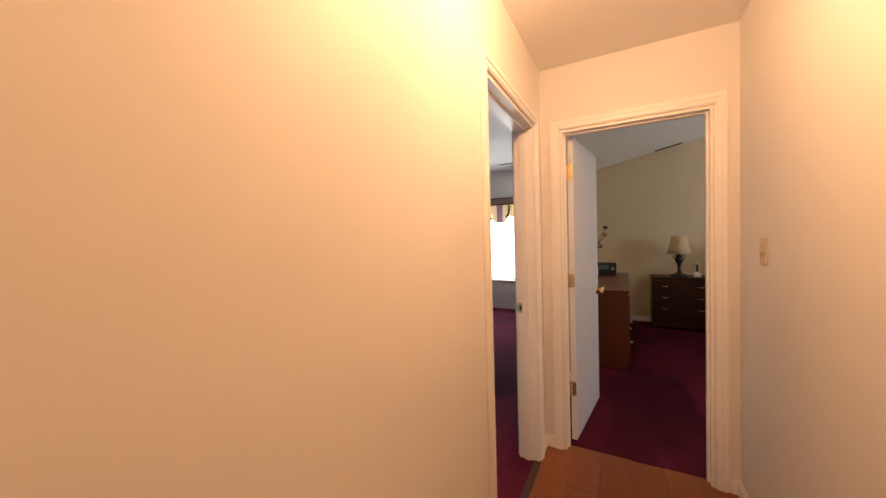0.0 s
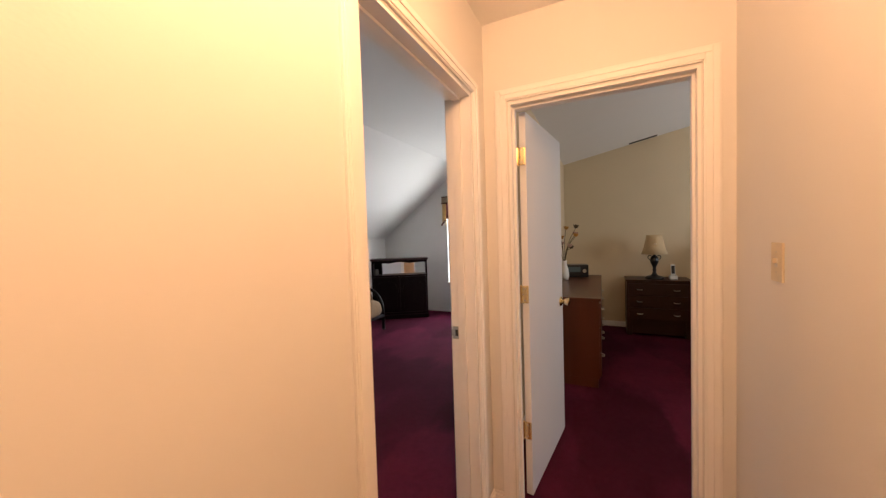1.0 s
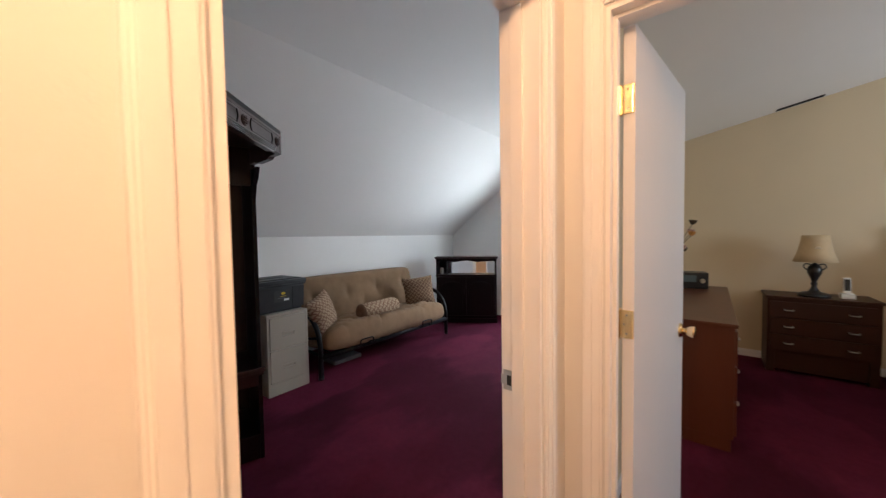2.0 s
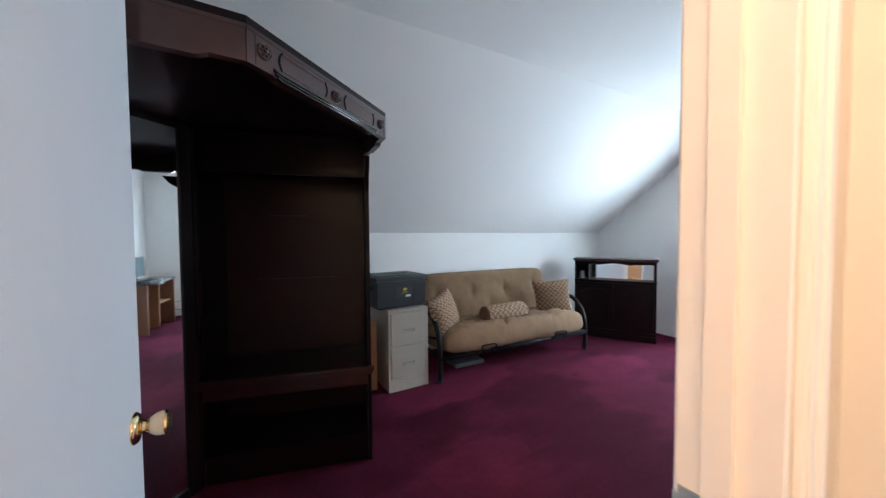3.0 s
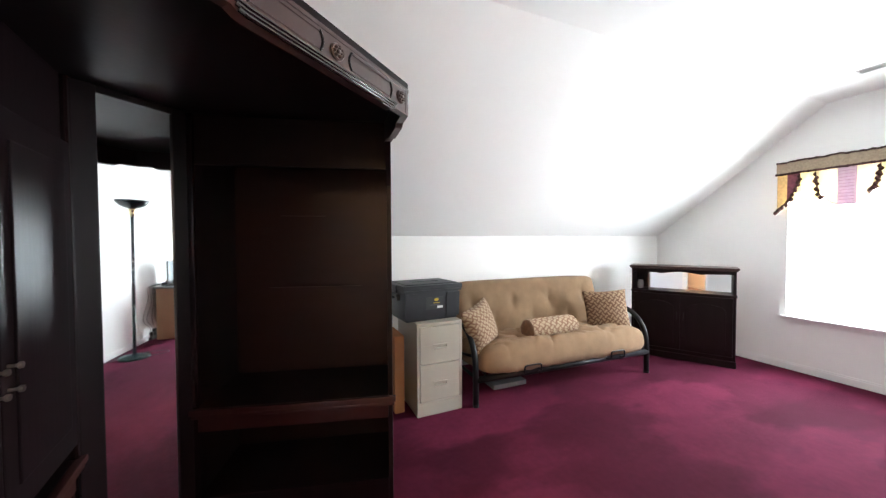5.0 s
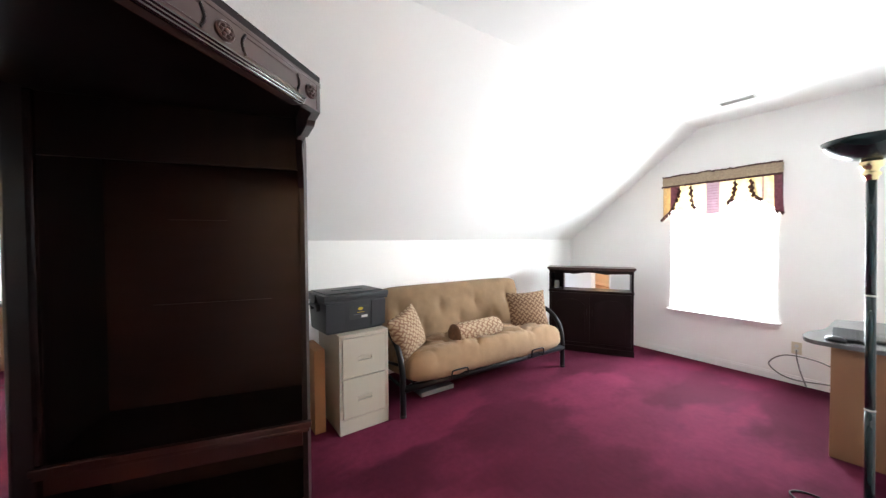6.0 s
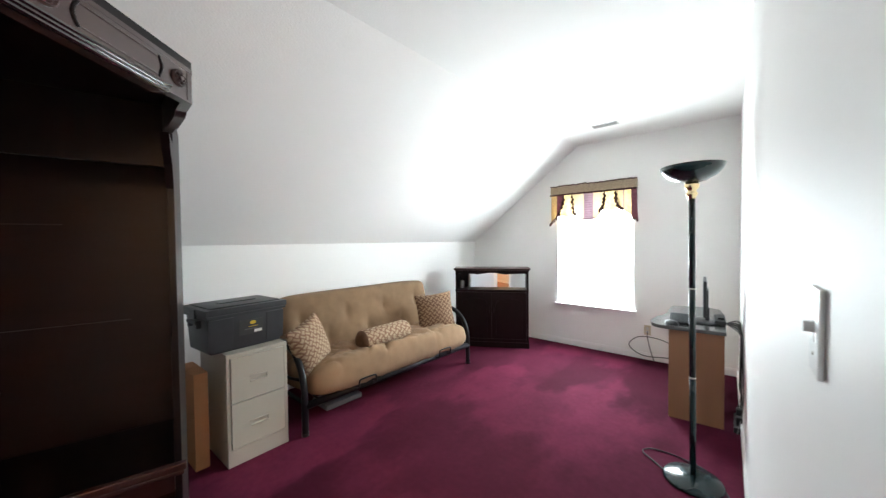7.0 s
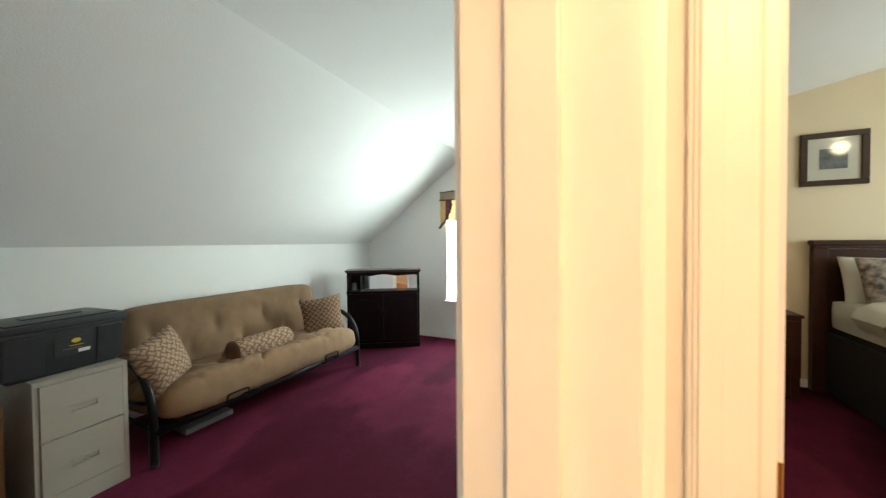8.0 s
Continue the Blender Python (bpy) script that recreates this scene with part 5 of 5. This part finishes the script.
for p in loops:
    single("power_cable", tube(bmesh.new(), p, 0.0055, 8), CORD, "grey cable looping by the window wall", "cable", smooth=True)
random.seed(5)
for i in range(9):
    y = 2.72 + 0.06 * i
    p = [(-0.275, 2.95, 0.745), (-0.19, y, 0.72), (-0.165 - 0.02 * random.random(), y + 0.03, 0.5 + 0.1 * random.random()), (-0.2 + 0.04 * random.random(), y - 0.1 * random.random(), 0.3), (-0.17, y + 0.1 * random.random(), 0.14), (-0.2, y - 0.05, 0.02)]
    single("power_cable", tube(bmesh.new(), p, 0.0035, 6), CORDB if i % 2 else CORD, "tangled cable hanging behind the desk", "cable", smooth=True, group="cables behind the desk")
ps = thing("power_strip", "dark power strip with plugs behind the desk", "power strip", pose(-0.19, 2.86, 0.0))
part("body", B(-0.03, -0.14, 0, 0.03, 0.14, 0.04, bevel=0.006), CORDB, ps)
for i in range(3):
    part("plug", B(-0.018, -0.1 + i * 0.08, 0.0405, 0.018, -0.05 + i * 0.08, 0.1 + 0.03 * (i % 2), bevel=0.006), PLASTIC, ps)

# ---- bedroom ----


def dresser(name, label, m, w, d, h, material, rows, cols, legs=0.08):
    """Case at the origin's front left; front towards -y."""
    t = thing(name, label, "dresser", m)
    part("body", B(0, 0.0, legs, w, d, h - 0.025, bevel=0.004), material, t)
    part("top", B(-0.012, -0.015, h - 0.025, w + 0.012, d, h, bevel=0.006), material, t)
    part("plinth", boxes([(0.0, 0.012, 0.0, 0.06, d, legs), (w - 0.06, 0.012, 0.0, w, d, legs), (0.06, 0.02, 0.03, w - 0.06, 0.035, legs)], 0.003), material, t)
    for i in range(rows):
        for j in range(cols):
            z0 = legs + 0.02 + i * (h - legs - 0.06) / rows
            z1 = legs + 0.02 + (i + 1) * (h - legs - 0.06) / rows - 0.012
            x0, x1 = 0.02 + j * (w - 0.04) / cols, 0.02 + (j + 1) * (w - 0.04) / cols - 0.01
            dr = part("drawer", B(x0, -0.014, z0, x1, 0.004, z1, bevel=0.004), material, t)
            for px in ((x0 + 0.13, x1 - 0.13) if cols == 1 else ((x0 + x1) / 2,)):
                part("pull", tube(bmesh.new(), [(px - 0.03, -0.014, (z0 + z1) / 2), (px - 0.026, -0.034, (z0 + z1) / 2 - 0.004), (px + 0.026, -0.034, (z0 + z1) / 2 - 0.004), (px + 0.03, -0.014, (z0 + z1) / 2)], 0.0055, 8), NICKEL, dr, "bright metal drawer pull", True)
    return t


dresser("dresser", "reddish cherry dresser standing along the bedroom wall", pose(0.495, 1.62, 0, 0, 0, 90), 1.8, 0.47, 0.81, CHERRY, 3, 3)
dresser("nightstand", "dark espresso three-drawer nightstand against the cream wall", pose(0.815, 3.48, 0, 0, 0, 0), 0.72, 0.40, 0.75, ESPRESSO, 3, 1, 0.21)
tl = thing("table_lamp", "table lamp with parchment shade and dark urn base on nightstand", "table lamp", pose(1.15, 3.62, 0.7505) @ Matrix.Diagonal((0.87, 0.87, 1, 1)))
part("base", lathe(bmesh.new(), [(0.0, 0.0), (0.13, 0.0), (0.13, 0.02), (0.1, 0.035), (0.05, 0.045), (0.03, 0.07), (0.02, 0.1), (0.028, 0.12), (0.02, 0.14), (0.03, 0.17), (0.055, 0.22), (0.06, 0.26), (0.045, 0.29), (0.02, 0.31), (0.012, 0.34), (0.0, 0.34)], 24), PLASTIC, tl, "dark turned urn base", True)
for s in (-1, 1):
    part("urn_handle", tube(bmesh.new(), [(s * 0.055, 0, 0.25), (s * 0.085, 0, 0.28), (s * 0.07, 0, 0.31), (s * 0.025, 0, 0.3)], 0.006, 8), PLASTIC, tl, "", True)
part("shade", lathe(bmesh.new(), [(0.175, 0.33), (0.14, 0.42), (0.115, 0.53), (0.105, 0.585), (0.102, 0.585), (0.112, 0.53), (0.137, 0.42), (0.172, 0.33)], 32), SHADE, tl, "flared parchment lampshade", True)
part("shade_trim", lathe(bmesh.new(), [(0.0, 0.0), (0.024, 0.0), (0.02, 0.003), (0.0, 0.004)], 6, m=pose(0, -0.128, 0.46, 106, 0, 0)), CREAMF, tl, "pale motif on the shade")
ph = thing("cordless_phone", "cordless phone upright in a pale cradle on the nightstand", "phone", pose(1.36, 3.62, 0.7505))
part("cradle", B(-0.045, -0.045, 0, 0.045, 0.045, 0.045, bevel=0.01), LABELW, ph)
part("phone_body", B(-0.025, -0.012, 0.045, 0.025, 0.015, 0.19, bevel=0.008), LABELW, ph, m=pose(0, 0, 0, -8, 0, 0))
part("keypad", B(-0.018, -0.0135, 0.07, 0.018, -0.0118, 0.175), PLASTIC, ph, m=pose(0, 0, 0, -8, 0, 0))
rd = thing("clock_radio", "black clock radio on the cherry dresser", "radio", pose(0.22, 3.22, 0.8105, 0, 0, 10) @ Matrix.Diagonal((1.25, 1.2, 1.35, 1)))
part("case", B(-0.16, -0.08, 0.0, 0.1, 0.08, 0.12, bevel=0.012), PLASTIC, rd)
part("display", B(-0.13, -0.0815, 0.05, 0.02, -0.0795, 0.1), SCREEN, rd)
part("dial", lathe(bmesh.new(), [(0.018, 0.0), (0.016, 0.012), (0.0, 0.012)], 16, m=pose(0.06, -0.08, 0.06, 90, 0, 0)), NICKEL, rd, "", True)
vs = thing("flower_vase", "slim vase of dried orange and pale flowers on the dresser", "flowers", pose(0.085, 2.85, 0.8105))
part("vase", lathe(bmesh.new(), [(0.0, 0.0), (0.05, 0.0), (0.06, 0.05), (0.05, 0.14), (0.03, 0.2), (0.038, 0.24), (0.033, 0.24), (0.0, 0.1)], 20), LABELW, vs, "pale vase", True)
random.seed(3)
for i in range(9):
    a = 0.7 * i
    tip = Vector((0.16 * math.cos(a) * random.uniform(0.4, 1) + 0.05, 0.12 * math.sin(a), 0.36 + 0.32 * random.random()))
    st = part("stem", tube(bmesh.new(), [(0, 0, 0.15), (tip.x * 0.4, tip.y * 0.4, 0.2 + tip.z * 0.4), tuple(tip)], 0.003, 6), LEAF, vs, "", True)
    bm = bmesh.new()
    for k in range(7):
        b = k * 0.9
        m = Matrix.Translation(tip) @ pose(0, 0, 0, 35 + 12 * math.sin(k), 20 * math.cos(k), math.degrees(b))
        lathe(bm, [(0.0, 0.0), (0.016, 0.012), (0.02, 0.03), (0.01, 0.05), (0.0, 0.058)], 6, m=m, sy=0.3)
    part("blossom", bm, (PETAL, PINK, LEAF)[i % 3], st, "dried blossom", True)

pic = thing("framed_picture", "framed matted print under glass on the cream wall", "picture", pose(1.668, BW, 1.895))
pw, phh = 0.455, 0.485
part("frame", boxes([(0, -0.03, 0, pw, 0, 0.05), (0, -0.03, phh - 0.05, pw, 0, phh), (0, -0.03, 0.05, 0.05, 0, phh - 0.05), (pw - 0.05, -0.03, 0.05, pw, 0, phh - 0.05)], 0.006), FRAMEWOOD, pic, "dark brown wooden frame")
part("mat_board", B(0.05, -0.014, 0.05, pw - 0.05, -0.004, phh - 0.05), GLOSSPIC, pic, "cream mat board")
part("print", B(0.135, -0.017, 0.15, pw - 0.135, -0.0142, phh - 0.15), PICDARK, pic, "small dark blue-grey print")


def bed():
    b = thing("bed", "dark wooden bed made with white linen", "bed", pose(1.74, BW - 0.02, 0))
    hb = part("headboard", boxes([(0, -0.07, 0, 0.1, 0, 1.35), (1.6, -0.07, 0, 1.7, 0, 1.35), (0.1, -0.05, 0.3, 1.6, -0.015, 1.31)], 0.005), ESPRESSO, b, "dark panelled headboard")
    part("top_moulding", boxes([(-0.015, -0.095, 1.35, 1.715, 0.0, 1.395), (0.0, -0.082, 1.32, 1.7, -0.0, 1.35)], 0.01), ESPRESSO, hb)
    part("raised_panel", B(0.2, -0.062, 0.4, 1.5, -0.049, 1.2, bevel=0.006), ESPRESSO, hb)
    skirt = mat("dark_bed_skirt", (0.012, 0.009, 0.009), 0.9, vary=0.2, scale=12)
    part("side_rail", B(0.085, -2.05, 0.03, 0.122, -0.07, 0.56, bevel=0.006), skirt, b, "dark cloth-covered side rail")
    part("side_rail", B(1.58, -2.05, 0.18, 1.62, -0.07, 0.4, bevel=0.004), ESPRESSO, b)
    part("footboard", B(0.06, -2.1, 0.0, 1.64, -2.05, 0.6, bevel=0.006), ESPRESSO, b)
    part("mattress", B(0.1, -2.03, 0.6, 1.6, -0.085, 0.86, bevel=0.075), LINEN, b, "white sheeted mattress", True)
    part("bed_base", B(0.125, -2.04, 0.01, 1.575, -0.08, 0.615, bevel=0.01), skirt, b, "dark cloth bed base")
    part("comforter", cushion(bmesh.new(), 1.68, 1.3, 0.3, 40, 30, 9.0, (), 0, 0.028, m=pose(0.85, -1.42, 0.775), seed=3.0), PATTERN, b, "patterned comforter", True)
    part("folded_sheet", cushion(bmesh.new(), 1.66, 0.5, 0.3, 40, 16, 8.0, (), 0, 0.026, m=pose(0.85, -0.72, 0.785), seed=5.0), LINEN, b, "folded white sheet", True)


bed()
for x, y, mt, tilt, w, label in ((2.16, 3.68, LINEN, 74, 0.6, "white bed pillow leaning on the headboard"), (2.85, 3.66, LINEN, 70, 0.66, "white bed pillow leaning on the headboard"), (2.17, 3.5, PATTERN, 70, 0.56, "damask pattern cushion propped on the bed")):
    single("bed_pillow", cushion(bmesh.new(), w, 0.46, 0.18, 20, 20, 2.6, (), 0, 0.012, 0.05, seed=x), mt, label, "pillow", smooth=True, m=pose(x, y, 1.03, tilt, 0, 0), group="pillows on the bed")

# ---- hall floor planks ----
pme = mesh_of("plank", B(0.0, 0.0, -0.011, 0.1645, 1.195, 0.0, bevel=0.0012), PLANK)
for i in range(6):
    for j in range(4):
        y = 0.064 - 1.1965 - j * 1.1965 - (0.4 * i) % 1.1965
        for part_y in ((y,) if j else (y, y + 1.1965)):
            k = new("plank", pme)
            k.parent, k.location = hall_floor, (0.0006 + i * 0.1658, part_y, 0)
            if part_y + 1.195 > 0.0641:
                k.scale = (1, max(0.02, (0.064 - part_y) / 1.195), 1)
                if part_y > 0.05:
                    bpy.data.objects.remove(k)
            elif part_y < -4.595:
                if part_y + 1.195 < -4.55:
                    bpy.data.objects.remove(k)
                else:
                    k.scale = (1, (part_y + 1.195 + 4.595) / 1.195, 1)
                    k.location.y = -4.595
